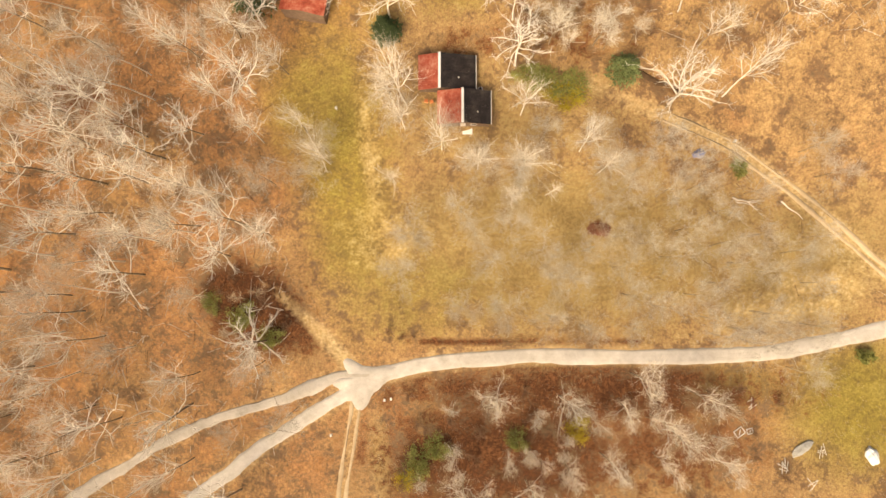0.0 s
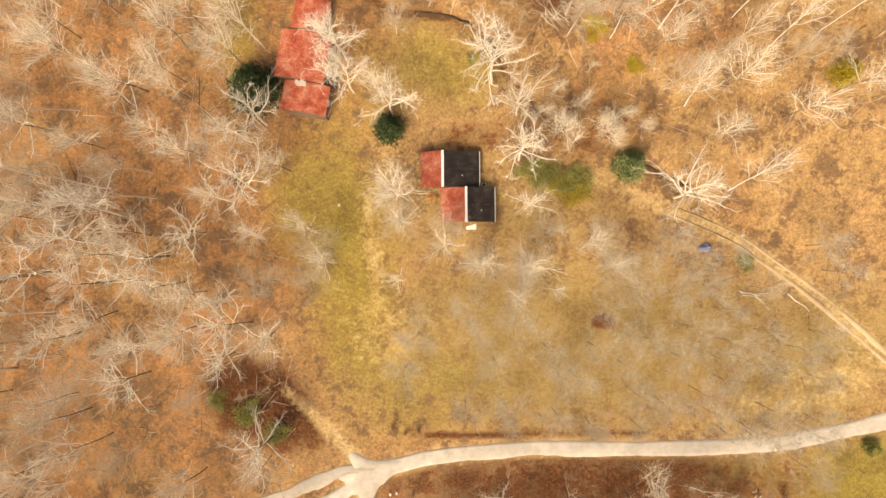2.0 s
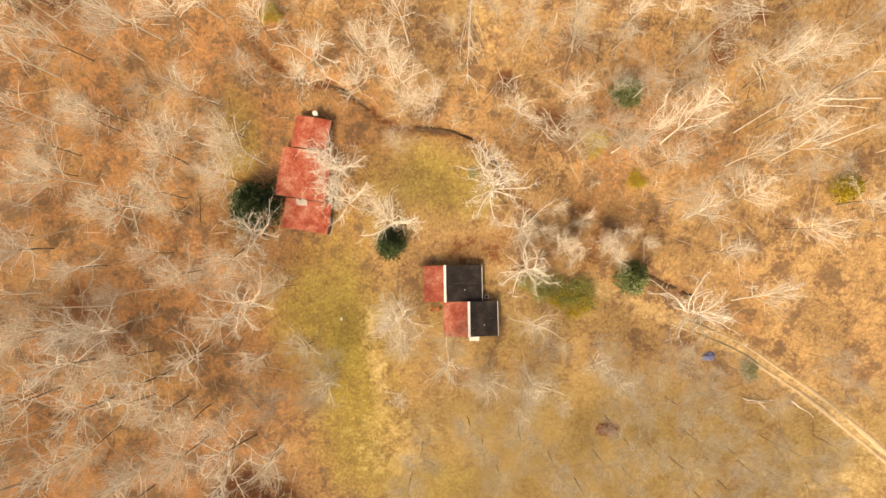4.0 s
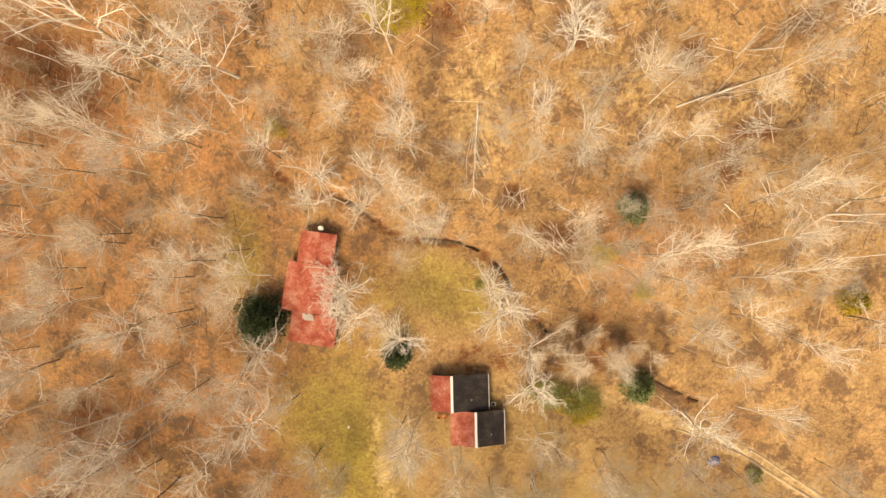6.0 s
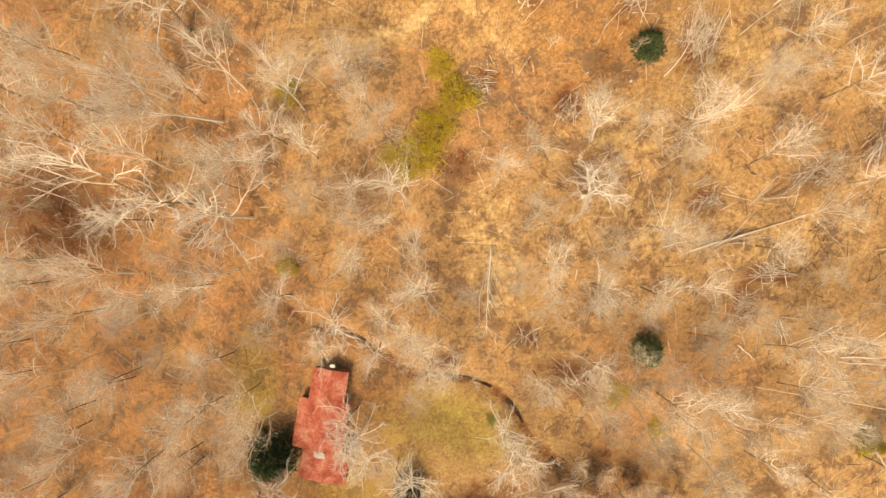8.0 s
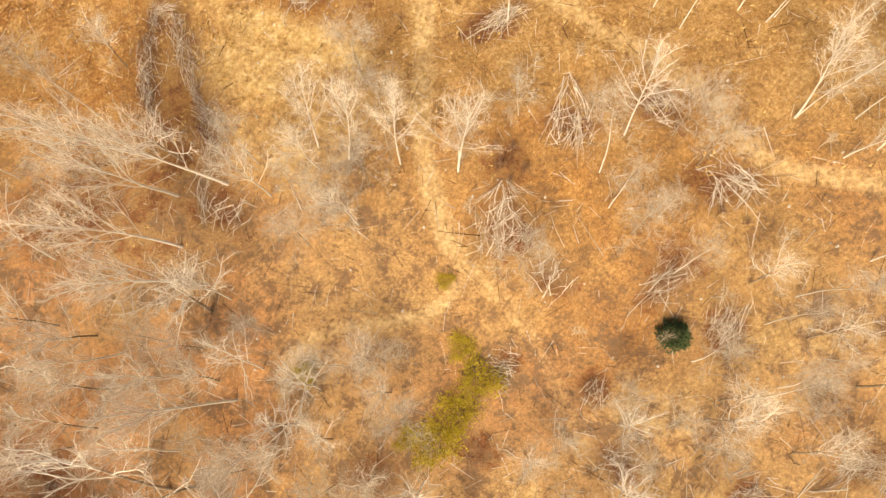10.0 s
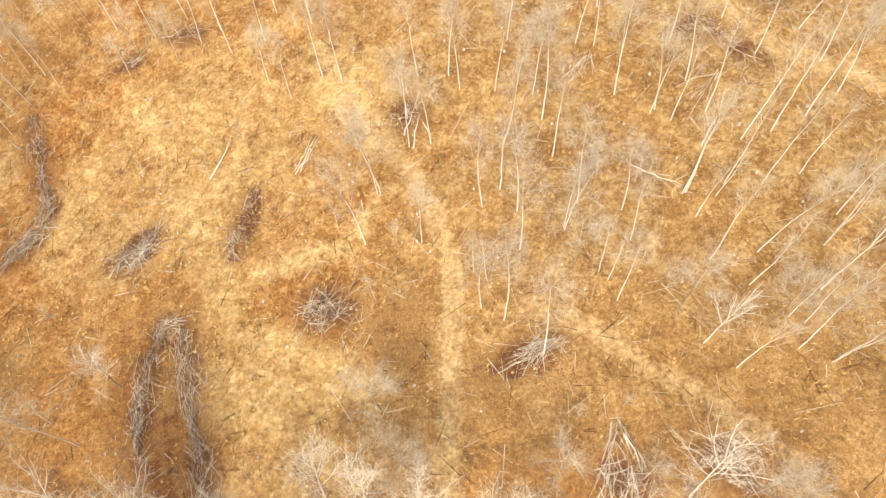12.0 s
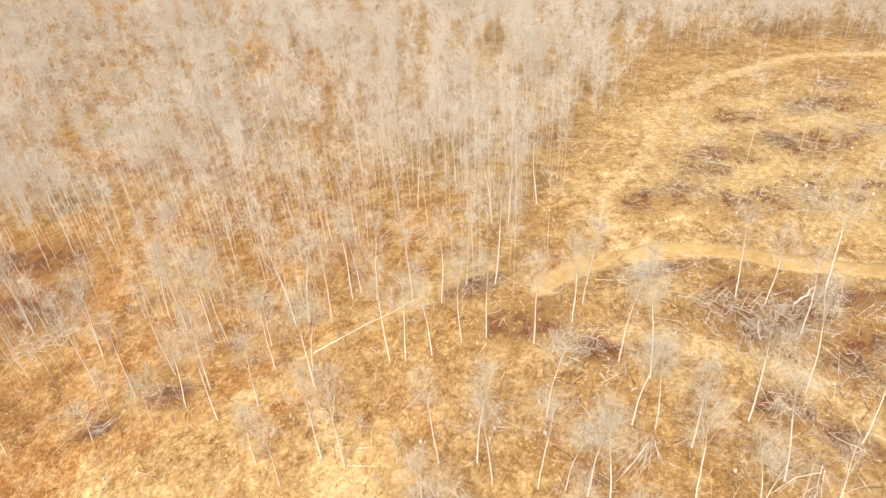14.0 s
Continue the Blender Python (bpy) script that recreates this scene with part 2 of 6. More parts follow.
def blob(X, Y, cx, cy, rx, ry, turn=0.0):
    a = radians(turn)
    u = (X - cx) * math.cos(a) + (Y - cy) * math.sin(a)
    v = -(X - cx) * math.sin(a) + (Y - cy) * math.cos(a)
    return np.exp(-0.7 * ((u / rx) ** 2 + (v / ry) ** 2) ** 1.5)


MAIN_ROAD = smooth_line([(-16.9, -18.5), (-12.6, -17.5), (-6.2, -15.9), (2.4, -15.0), (15.3, -14.4), (31.6, -14.6), (47.9, -14.4), (58.8, -13.9), (69.6, -12.1), (82.3, -9.2), (100, -4), (130, 6), (190, 20)])
SW_ROAD = smooth_line([(-15.5, -18.0), (-22.2, -22.2), (-28.5, -25.9), (-36.8, -31.5), (-43.0, -36.1), (-48.6, -40.4), (-62, -52), (-90, -80)])
NW_ROAD = smooth_line([(-16.5, -17.9), (-23.3, -18.4), (-32.7, -22.1), (-43.2, -25.2), (-50.4, -28.3), (-59.7, -33.4), (-68.7, -38.9), (-85, -52), (-110, -75)])
S_TRACK = smooth_line([(-18.3, -19.5), (-19.2, -25), (-19.8, -29.0), (-20.8, -35.3), (-21.4, -40.7), (-22.5, -60), (-24, -90)])
NW_TRACK = smooth_line([(-19.0, -17.0), (-23.3, -12.7), (-26.5, -8.9), (-32.9, -3.0), (-39.3, 2.8), (-43.5, 6.0)])
E_TRACK = smooth_line([(110, -14), (96, -8), (82.2, 1.8), (74.6, 8.2), (66.8, 14.6), (57.9, 20.9), (51.3, 25.3), (43.7, 28.8), (36.2, 31.9), (29.0, 34.8), (22.0, 38.5), (15.0, 41.5)])
HILL_TRACK = smooth_line([(16.4, 97.9), (12.0, 105.9), (6.7, 116.6), (1.4, 124.2), (-3.0, 127.5), (-6.4, 131.6), (-8.9, 138.1), (-10.7, 148), (-10.6, 156), (-10.2, 165), (-9.7, 174.6), (-10.7, 182.7), (-15.8, 194.9), (-21.6, 203.7), (-28.1, 213.7), (-34, 226)])
CURVE_TRACK = smooth_line([(-6.0, 126.5), (-8.6, 123.3), (-14.8, 121.7), (-23.9, 120.6), (-29.6, 119.0), (-33.0, 115.6), (-33.7, 110.2)])
SIDE_TRACK = smooth_line([(-9.0, 173), (-2, 174), (3.6, 172.0), (9.8, 169), (17.8, 162.3), (25.6, 157.3), (32.4, 152.1), (40.1, 142.8), (54.8, 139.4), (80, 136)])
RIDGE_ROAD = smooth_line([(3.0, 243.0), (8.0, 245.6), (17.6, 247.8), (32.3, 247.7), (44.7, 242.9), (58.5, 239.9), (75, 238), (110, 236)])
BENCH_TRACK = smooth_line([(13, 231.5), (16.3, 230.9), (26, 226.4), (36.5, 222.3), (41.4, 216.2), (47, 211), (60, 205)])
TOP_ROAD = smooth_line([(49.2, 314.9), (70.4, 330.2), (96.2, 343.1), (121.2, 342.9), (160, 345)])
LOOP_TRACK = smooth_line([(17.6, 250), (18.0, 258), (19.4, 267.0), (28.4, 277.2), (37.0, 294.0), (46, 310)])
CREEK = smooth_line([(-37, 83), (-33.2, 78.5), (-29.0, 75.3), (-22.2, 73.6), (-17.0, 70.3), (-12.6, 67.0), (-6.8, 66.2), (-2.0, 65.6), (3.2, 63.1), (6.7, 59.0), (9.2, 54.9), (13.3, 49.6), (18.4, 46.4), (24.6, 43.1), (31.9, 40.3), (39.2, 36.4), (43.3, 34.7)])
SKID_TRAIL = smooth_line([(-72, 222), (-64.1, 209.8), (-56.3, 196.4), (-49.1, 183.3), (-43.8, 173.6), (-35.7, 168.9), (-28.0, 164.6), (-19.1, 160.4)])
SKID_BRANCH = smooth_line([(-44.5, 178.6), (-36.9, 182.8), (-27.2, 185.0), (-23.6, 190.0), (-18.8, 193.4)])
WEST_BAND = smooth_line([(-51.9, 227.0), (-44.8, 230.3), (-36.8, 235.6), (-28.6, 241.1), (-19.9, 244.8), (-11.2, 247.1), (-0.5, 245.5)])
YARD_TRACK = smooth_line([(-13, 64), (-9.1, 59.4), (-2.1, 52.0), (5, 47)])
SLASH_STRIP = smooth_line([(-53.5, 174.5), (-56.1, 174.0), (-56.6, 169.9), (-57.0, 163.1), (-56.3, 157.6), (-54.8, 154.0)])
SLASH_STRIP_B = smooth_line([(-52.6, 172.5), (-49.7, 164.5), (-47.8, 158.8), (-45.5, 152.6), (-44.2, 146.9), (-45.7, 142.3), (-45.4, 137.4)])
SLASH_STRIP_W = smooth_line([(-94.0, 219.0), (-90.8, 211.7), (-87.1, 203.6), (-84.6, 198.3), (-86.6, 192.5), (-90.0, 187.0)])
# Bank line: only a narrow strip of dark ground colour, no change in height.
BANK = smooth_line([(-10, -10.9), (-4, -11.6), (4, -11.8), (15, -11.2), (28, -11.3), (36, -11.6)])

# brush heaps: place, length, width, turn and share of bleached wood
HEAPS = ((-66.4, 93.5, 8, 3, 32, 0.7), (38.0, 95.5, 6, 5, 30, 0.6), (54.4, 99, 10, 4, 20, 0.5), (63.6, 103, 5, 4, 60, 0.5), (48.6, 83.5, 9, 3, -6, 0.7), (45.2, 78.5, 4, 7, 0, 0.5), (16.5, 66.3, 10, 5, -22, 0.4), (8.5, 73, 4, 5, 80, 0.6), (20.5, 79.5, 5, 4, -30, 0.3), (-64, 188, 9.5, 6, 42, 0.55), (-28.4, 173.7, 8, 9, 60, 0.25), (2.0, 165.8, 8, 3.5, 22, 0.6))
HEAPS2 = ((25.3, 150.5, 8, 5, -35, 0.5), (36, 139.8, 9, 4, -12, 0.6), (1.7, 134.5, 8, 10, 75, 0.45), (11.3, 149.0, 6, 8, 80, 0.7), (25.4, 126.5, 9, 6, 40, 0.4), (34.5, 120, 8, 6, 60, 0.3), (9, 127.3, 5, 7, 70, 0.6), (-42, 139, 6, 8, 70, 0.6), (-86.6, 192.6, 10, 4, 45, 0.3), (-44.6, 190.8, 5, 9, -10, 0.3), (-30.5, 174.5, 7, 6, -40, 0.5))
HEAPS3 = ((32.7, 217, 8, 5, -15, 0.4), (43.9, 222.5, 8, 3, -10, 0.2), (9.0, 228.6, 7, 5, 160, 0.95), (32, 236.5, 10, 7, 40, 0.35), (33.5, 229.5, 6, 4, 0, 0.6), (-7.6, 245.4, 12, 4, 8, 0.5), (22, 243.3, 16, 2.4, 10, 0.45), (50, 233.8, 16, 5, -8, 0.35), (93, 319, 14, 8, 0, 0.35), (74, 304, 16, 9, 20, 0.2), (33.5, 266, 12, 8, 10, 0.15), (42, 274, 14, 9, 0, 0.15), (55, 260, 16, 10, 0, 0.12))
HEAPS4 = ((-9.3, 286, 9, 6, 0, 0.4), (-42.6, 324, 8, 7, 0, 0.2), (-93.7, 250, 12, 4, 15, 0.4), (-62.6, 233.5, 9, 4, -10, 0.5), (-17.5, 207, 6, 8, 70, 0.4), (-102, 311, 14, 6, 0, 0.5), (-75, 229, 7, 3, 20, 0.05), (62, 285, 18, 8, 10, 0.15), (85, 290, 18, 9, -10, 0.15), (70, 252, 14, 7, 0, 0.2), (15, 111, 5, 4, 70, 0.5), (1.5, 114.5, 4, 7, -10, 0.5), (18, 100, 8, 5, -30, 0.3), (-5.5, 68.8, 5, 3, 10, 0.3))
HEAPS5 = ((-63, 189.5, 9, 4.5, 60, 0.55), (-66, 187, 8, 4, 20, 0.4), (-43.5, 194.5, 6, 3, 100, 0.3), (-46, 187.5, 7, 3, 85, 0.3), (39, 212, 8, 4, -40, 0.2))

# ---- ground: one sheet to the horizon ----


def axis(fine_lo, fine_hi, step, lo, hi):
    a = list(np.arange(fine_lo, fine_hi + 0.01, step))
    d = step
    while a[-1] < hi:
        d = min(d * 1.25, 60)
        a.append(a[-1] + d)
    d = step
    while a[0] > lo:
        d = min(d * 1.25, 60)
        a.insert(0, a[0] - d)
    return np.array(a)


def mesh_arrays(name, V, F, material, smooth=False):
    me = bpy.data.meshes.new(name)
    me.from_pydata(V.tolist() if hasattr(V, "tolist") else V, [], F.tolist() if hasattr(F, "tolist") else F)
    if smooth:
        me.polygons.foreach_set("use_smooth", np.ones(len(me.polygons), bool))
    me.materials.append(material)
    me.update()
    return me


def grid_faces(nx, ny):
    i = np.arange(nx - 1)
    j = np.arange(ny - 1)
    I, J = np.meshgrid(i, j)
    a = (J * nx + I).ravel()
    return np.stack([a, a + 1, a + nx + 1, a + nx], 1)


def build_ground():
    xs = axis(-110, 120, 1.1, -1600, 1600)
    ys = axis(-48, 350, 1.1, -1200, 2400)
    X, Y = np.meshgrid(xs, ys)
    X = X.ravel()
    Y = Y.ravel()
    Z = land(X, Y)
    rng = np.random.default_rng(3)
    for k in range(14):
        a = rng.uniform(0, math.tau)
        w = rng.uniform(5, 22)
        Z = Z + 0.012 * w ** 0.7 * np.sin((X * math.cos(a) + Y * math.sin(a)) * math.tau / w + rng.uniform(0, 6)) * (np.abs(X) < 400)
    creek = line_distance(X, Y, CREEK[::2])
    Z = Z - 0.8 * np.exp(-(creek / 1.1) ** 2)
    lanes = [MAIN_ROAD, SW_ROAD, NW_ROAD, S_TRACK, NW_TRACK, E_TRACK, HILL_TRACK, SIDE_TRACK, RIDGE_ROAD, BENCH_TRACK, TOP_ROAD, LOOP_TRACK, CURVE_TRACK]
    near = [line_distance(X, Y, q[::3] if len(q) > 12 else q) for q in lanes]
    flat = np.min(np.stack(near), 0)
    bumps = Z - land(X, Y)
    Z = land(X, Y) + bumps * np.clip((flat - 2.0) / 3.0, 0.0, 1.0) - 0.10 * np.exp(-(flat / 1.8) ** 4)
    me = mesh_arrays("ground", np.stack([X, Y, Z], 1), grid_faces(len(xs), len(ys)), GROUND, True)
    def along(line, width, power=2):
        return np.exp(-(line_distance(X, Y, line[::3] if len(line) > 12 else line) / width) ** power)

    lawn = np.maximum.reduce([0.8 * blob(X, Y, -21, 22, 8, 26, 6), 0.75 * blob(X, Y, -27, 33, 8, 10), 0.62 * blob(X, Y, -3, 57, 9, 6, -25), 0.6 * blob(X, Y, -40, 64, 4, 9), 0.95 * blob(X, Y, 78, -24, 14, 12), 0.5 * blob(X, Y, 54, -20, 10, 4), 0.45 * blob(X, Y, -10, -3, 14, 8), 0.4 * blob(X, Y, -15, 53, 6, 9)])
    field = np.maximum.reduce([0.95 * blob(X, Y, 20, 6, 44, 17), 0.9 * blob(X, Y, 66, 2, 20, 13, 25), 0.6 * blob(X, Y, 5, 30, 30, 12), 0.6 * blob(X, Y, 0, 56, 14, 8)])
    cut = 1.1 / (1 + np.exp(-(Y - 145) / 9)) + 0.5 * blob(X, Y, 20, 128, 34, 18)
    # The Y - 250 term paints far ground paler, standing in for distance haze.
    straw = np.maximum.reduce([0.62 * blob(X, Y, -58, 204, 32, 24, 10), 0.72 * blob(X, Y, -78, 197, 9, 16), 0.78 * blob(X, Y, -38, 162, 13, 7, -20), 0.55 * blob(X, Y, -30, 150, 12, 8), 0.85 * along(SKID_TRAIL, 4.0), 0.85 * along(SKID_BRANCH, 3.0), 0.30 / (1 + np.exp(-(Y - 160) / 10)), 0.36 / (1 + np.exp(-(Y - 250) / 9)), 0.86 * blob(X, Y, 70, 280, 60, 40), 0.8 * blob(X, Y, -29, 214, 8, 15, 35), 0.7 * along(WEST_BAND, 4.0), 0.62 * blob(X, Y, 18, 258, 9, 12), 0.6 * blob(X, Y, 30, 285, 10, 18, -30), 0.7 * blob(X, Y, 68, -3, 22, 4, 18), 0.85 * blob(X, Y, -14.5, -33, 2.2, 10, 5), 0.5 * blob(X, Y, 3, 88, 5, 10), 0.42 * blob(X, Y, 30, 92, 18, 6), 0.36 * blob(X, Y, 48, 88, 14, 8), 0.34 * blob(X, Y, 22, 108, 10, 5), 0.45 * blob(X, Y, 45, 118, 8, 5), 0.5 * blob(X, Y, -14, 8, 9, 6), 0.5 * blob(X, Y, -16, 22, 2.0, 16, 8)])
    drift = np.zeros(len(X))
    for k in range(18):
        a = rng.uniform(0, math.tau)
        w = rng.uniform(11, 42)
        drift += np.sin((X * math.cos(a) + Y * math.sin(a)) * math.tau / w + rng.uniform(0, 6)) * (np.abs(X) < 400)
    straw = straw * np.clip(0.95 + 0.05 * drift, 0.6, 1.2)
    soil = np.maximum.reduce([0.95 * np.exp(-(near[4] / 1.7) ** 4) * np.clip((6 - Y) / 16, 0, 1), 0.78 * np.exp(-(near[5] / 2.1) ** 4) * np.clip((X - 2) / 40, 0.3, 1), 0.76 * np.exp(-(near[6] / 2.2) ** 4) * np.clip((Y - 122) / 10, 0.6, 1), 0.66 * np.exp(-(near[7] / 2.1) ** 4) * np.clip((X + 3) / 7, 0.35, 1) * np.clip(1.25 - 0.5 * blob(X, Y, 33, 150, 8, 5), 0, 1), 0.95 * np.exp(-(near[8] / 2.6) ** 4), 0.72 * np.exp(-(near[9] / 2.6) ** 4), 0.85 * np.exp(-(near[10] / 3.0) ** 4), 0.76 * np.exp(-(near[11] / 2.0) ** 4), 0.66 * np.exp(-(near[12] / 1.4) ** 4), 0.55 * np.exp(-(near[3] / 1.8) ** 4), 0.62 * blob(X, Y, -31, 184, 7, 2.6, 12), 0.74 * blob(X, Y, -27, 211, 4, 14, 37), 0.42 * along(YARD_TRACK, 1.4), 0.62 * np.exp(-(np.minimum(near[0], near[1]) / 2.6) ** 4), 0.5 * np.exp(-(near[2] / 2.2) ** 4)])
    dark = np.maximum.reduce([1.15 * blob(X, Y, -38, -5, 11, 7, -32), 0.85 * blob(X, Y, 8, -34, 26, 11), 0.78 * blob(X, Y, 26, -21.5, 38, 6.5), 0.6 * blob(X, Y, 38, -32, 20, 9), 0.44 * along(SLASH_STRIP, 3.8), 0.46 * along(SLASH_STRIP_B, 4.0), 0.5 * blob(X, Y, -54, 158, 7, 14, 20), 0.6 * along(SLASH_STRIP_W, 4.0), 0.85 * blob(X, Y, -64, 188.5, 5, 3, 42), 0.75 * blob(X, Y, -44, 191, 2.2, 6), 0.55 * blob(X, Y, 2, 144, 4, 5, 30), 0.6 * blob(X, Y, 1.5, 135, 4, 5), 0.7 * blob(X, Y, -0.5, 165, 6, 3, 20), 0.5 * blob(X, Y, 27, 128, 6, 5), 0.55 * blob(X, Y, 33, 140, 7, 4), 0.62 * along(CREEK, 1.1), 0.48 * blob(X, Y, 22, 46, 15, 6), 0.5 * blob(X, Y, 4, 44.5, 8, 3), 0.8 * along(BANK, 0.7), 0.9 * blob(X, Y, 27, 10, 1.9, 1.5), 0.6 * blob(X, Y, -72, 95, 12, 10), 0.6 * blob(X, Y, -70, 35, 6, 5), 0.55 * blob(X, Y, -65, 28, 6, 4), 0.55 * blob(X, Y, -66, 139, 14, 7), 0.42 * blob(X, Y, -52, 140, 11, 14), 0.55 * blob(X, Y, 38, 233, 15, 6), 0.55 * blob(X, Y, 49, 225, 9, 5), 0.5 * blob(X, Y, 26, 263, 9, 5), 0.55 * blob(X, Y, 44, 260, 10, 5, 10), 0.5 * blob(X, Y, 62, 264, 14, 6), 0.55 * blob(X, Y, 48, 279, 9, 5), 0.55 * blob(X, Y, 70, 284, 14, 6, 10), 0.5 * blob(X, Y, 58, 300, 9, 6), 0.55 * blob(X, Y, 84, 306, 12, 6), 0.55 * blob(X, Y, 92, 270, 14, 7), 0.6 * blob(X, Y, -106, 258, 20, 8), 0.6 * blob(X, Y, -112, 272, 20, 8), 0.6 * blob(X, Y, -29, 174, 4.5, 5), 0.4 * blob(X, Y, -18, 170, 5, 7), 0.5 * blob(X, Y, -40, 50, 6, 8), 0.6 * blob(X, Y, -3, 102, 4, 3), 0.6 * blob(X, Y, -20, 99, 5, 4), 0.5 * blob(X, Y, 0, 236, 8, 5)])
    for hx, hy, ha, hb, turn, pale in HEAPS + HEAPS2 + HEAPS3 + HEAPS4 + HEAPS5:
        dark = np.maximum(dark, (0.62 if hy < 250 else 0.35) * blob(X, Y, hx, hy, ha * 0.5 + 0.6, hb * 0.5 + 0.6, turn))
    red = np.clip(0.66 - 0.52 / (1 + np.exp(-(X + 18) / 14)) + 0.4 * blob(X, Y, -85, 190, 10, 16) + 0.35 * blob(X, Y, 10, 118, 26, 9) + 0.36 * blob(X, Y, 18, 141, 42, 14) - 0.40 * blob(X, Y, -28, 134, 24, 15) + 0.3 * blob(X, Y, 25, 62, 22, 9) + 0.6 * blob(X, Y, 22, -28, 40, 11), 0, 1)
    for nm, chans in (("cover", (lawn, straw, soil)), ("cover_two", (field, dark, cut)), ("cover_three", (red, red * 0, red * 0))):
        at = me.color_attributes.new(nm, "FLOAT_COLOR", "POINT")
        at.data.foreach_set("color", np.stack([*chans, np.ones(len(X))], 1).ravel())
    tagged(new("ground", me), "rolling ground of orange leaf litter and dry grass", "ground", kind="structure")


build_ground()


def ribbon(name, line, width, material, label, lift=0.06, ragged=0.18, seed=1, taper=0, category="road"):
    """A lane draped on the land, its edges running down into the ground."""
    rng = np.random.default_rng(seed)
    d = np.gradient(line, axis=0)
    d /= np.linalg.norm(d, axis=1, keepdims=True) + 1e-9
    nrm = np.stack([-d[:, 1], d[:, 0]], 1)
    cols = np.array([-0.56, -0.5, -0.3, -0.12, 0.12, 0.3, 0.5, 0.56])
    drop = np.array([-0.30, 0.0, -0.02, 0.03, 0.03, -0.02, 0.0, -0.30])
    V = []
    n = len(line)
    wob = [np.convolve(rng.normal(0, 1, n + 6), np.ones(7) / 7, "valid") for _ in range(2)]
    for j in range(n):
        for c, dz in zip(cols, drop):
            off = c * width * (min(1.0, (n - 1 - j) / taper + 0.04) if taper else 1.0) + (ragged * 2.2 * wob[0 if c < 0 else 1][j] if abs(c) > 0.45 else 0)
            x, y = line[j] + nrm[j] * off
            V.append((x, y, gz(x, y) + lift + dz))
    me = mesh_arrays(name, np.array(V), grid_faces(len(cols), n), material, True)
    return tagged(new(name, me), label, category, kind="structure")


for lo, hi, broad in ((-30, -16, 0.6), (-8.5, 2.6, 0.55), (4.6, 8.4, 0.6), (12.5, 17.5, 0.8), (32.0, 42.5, 0.8)):
    reach = CREEK[(CREEK[:, 0] > lo) & (CREEK[:, 0] < hi)]
    ribbon("creek_bed", reach, broad, MUD, "dark muddy reach of a narrow creek", -0.46, 0.5, seed=40 + int(hi), taper=5, category="creek")
ribbon("road", MAIN_ROAD, 2.8, GRAVEL, "pale gravel country road with faint wheel tracks", ragged=0.2)
ribbon("road", SW_ROAD, 2.4, GRAVEL, "pale gravel road leading off the crossing", 0.064, 0.3, seed=2)
ribbon("road", NW_ROAD, 1.9, GREY_GRAVEL, "greyer gravel lane beside the wood", 0.055, 0.35, seed=3)
for side in (-1, 1):
    for nm, line, w, gap in (("dirt_track", S_TRACK, 0.6, 0.75), ("dirt_track", E_TRACK[:-24], 0.6, 0.8)):
        d = np.gradient(line, axis=0)
        d /= np.linalg.norm(d, axis=1, keepdims=True)
        ribbon(nm, line + side * gap * np.stack([-d[:, 1], d[:, 0]], 1), w, DIRT, "worn tan wheel rut of a dirt track", 0.03, 0.16, seed=5 + side, taper=30)


ribbon("dirt_road", RIDGE_ROAD, 3.3, YELLOW_DIRT, "broad yellow dirt road across the cut slope", 0.05, 0.35, seed=11)


def crossing_apron():
    """The widened gravel patch where the lanes meet."""
    rng = np.random.default_rng(8)
    n = 72
    V = [(-17.2, -18.9, gz(-17.2, -18.9) + 0.075)]
    for ring, z in ((0.55, 0.075), (1.0, 0.07), (1.07, -0.2)):
        for k in range(n):
            a = math.tau * k / n
            r = 2.9 + rng.normal(0, 0.05)
            for way, reach, wide in ((0.42, 3.0, 0.42), (2.25, 2.6, 0.32), (3.25, 2.6, 0.26), (3.85, 3.0, 0.30), (4.55, 3.2, 0.34)):
                gap = (a - way + math.pi) % math.tau - math.pi
                r += reach * math.exp(-(gap / wide) ** 2)
            x, y = -17.2 + 1.1 * r * ring * math.cos(a), -18.9 + 0.9 * r * ring * math.sin(a)
            V.append((x, y, gz(x, y) + z))
    F = [(0, 1 + k, 1 + (k + 1) % n) for k in range(n)]
    for q in range(2):
        F += [(1 + q * n + k, 1 + q * n + n + k, 1 + q * n + n + (k + 1) % n, 1 + q * n + (k + 1) % n) for k in range(n)]
    tagged(new("road", mesh_arrays("crossing", V, F, GRAVEL, True)), "widened pale gravel patch where the lanes meet", "road", kind="structure")


crossing_apron()

# ---- helpers for things ----


def part(name, data, material=None, parent=None, label=""):
    """Links a bmesh or mesh as one mesh object under a thing."""
    if isinstance(data, bmesh.types.BMesh):
        me = bpy.data.meshes.new(name)
        data.to_mesh(me)
        data.free()
    else:
        me = data
    if material is not None and not me.materials:
        me.materials.append(material)
    ob = new(name, me)
    ob.parent = parent
    return tagged(ob, label)


def thing(name, x, y, z, label, category, group="", turn=0.0):
    ob = new(name)
    ob.matrix_basis = pose(x, y, z, 0, 0, turn)
    ob.empty_display_size = 0.3
    return tagged(ob, label, category, group)


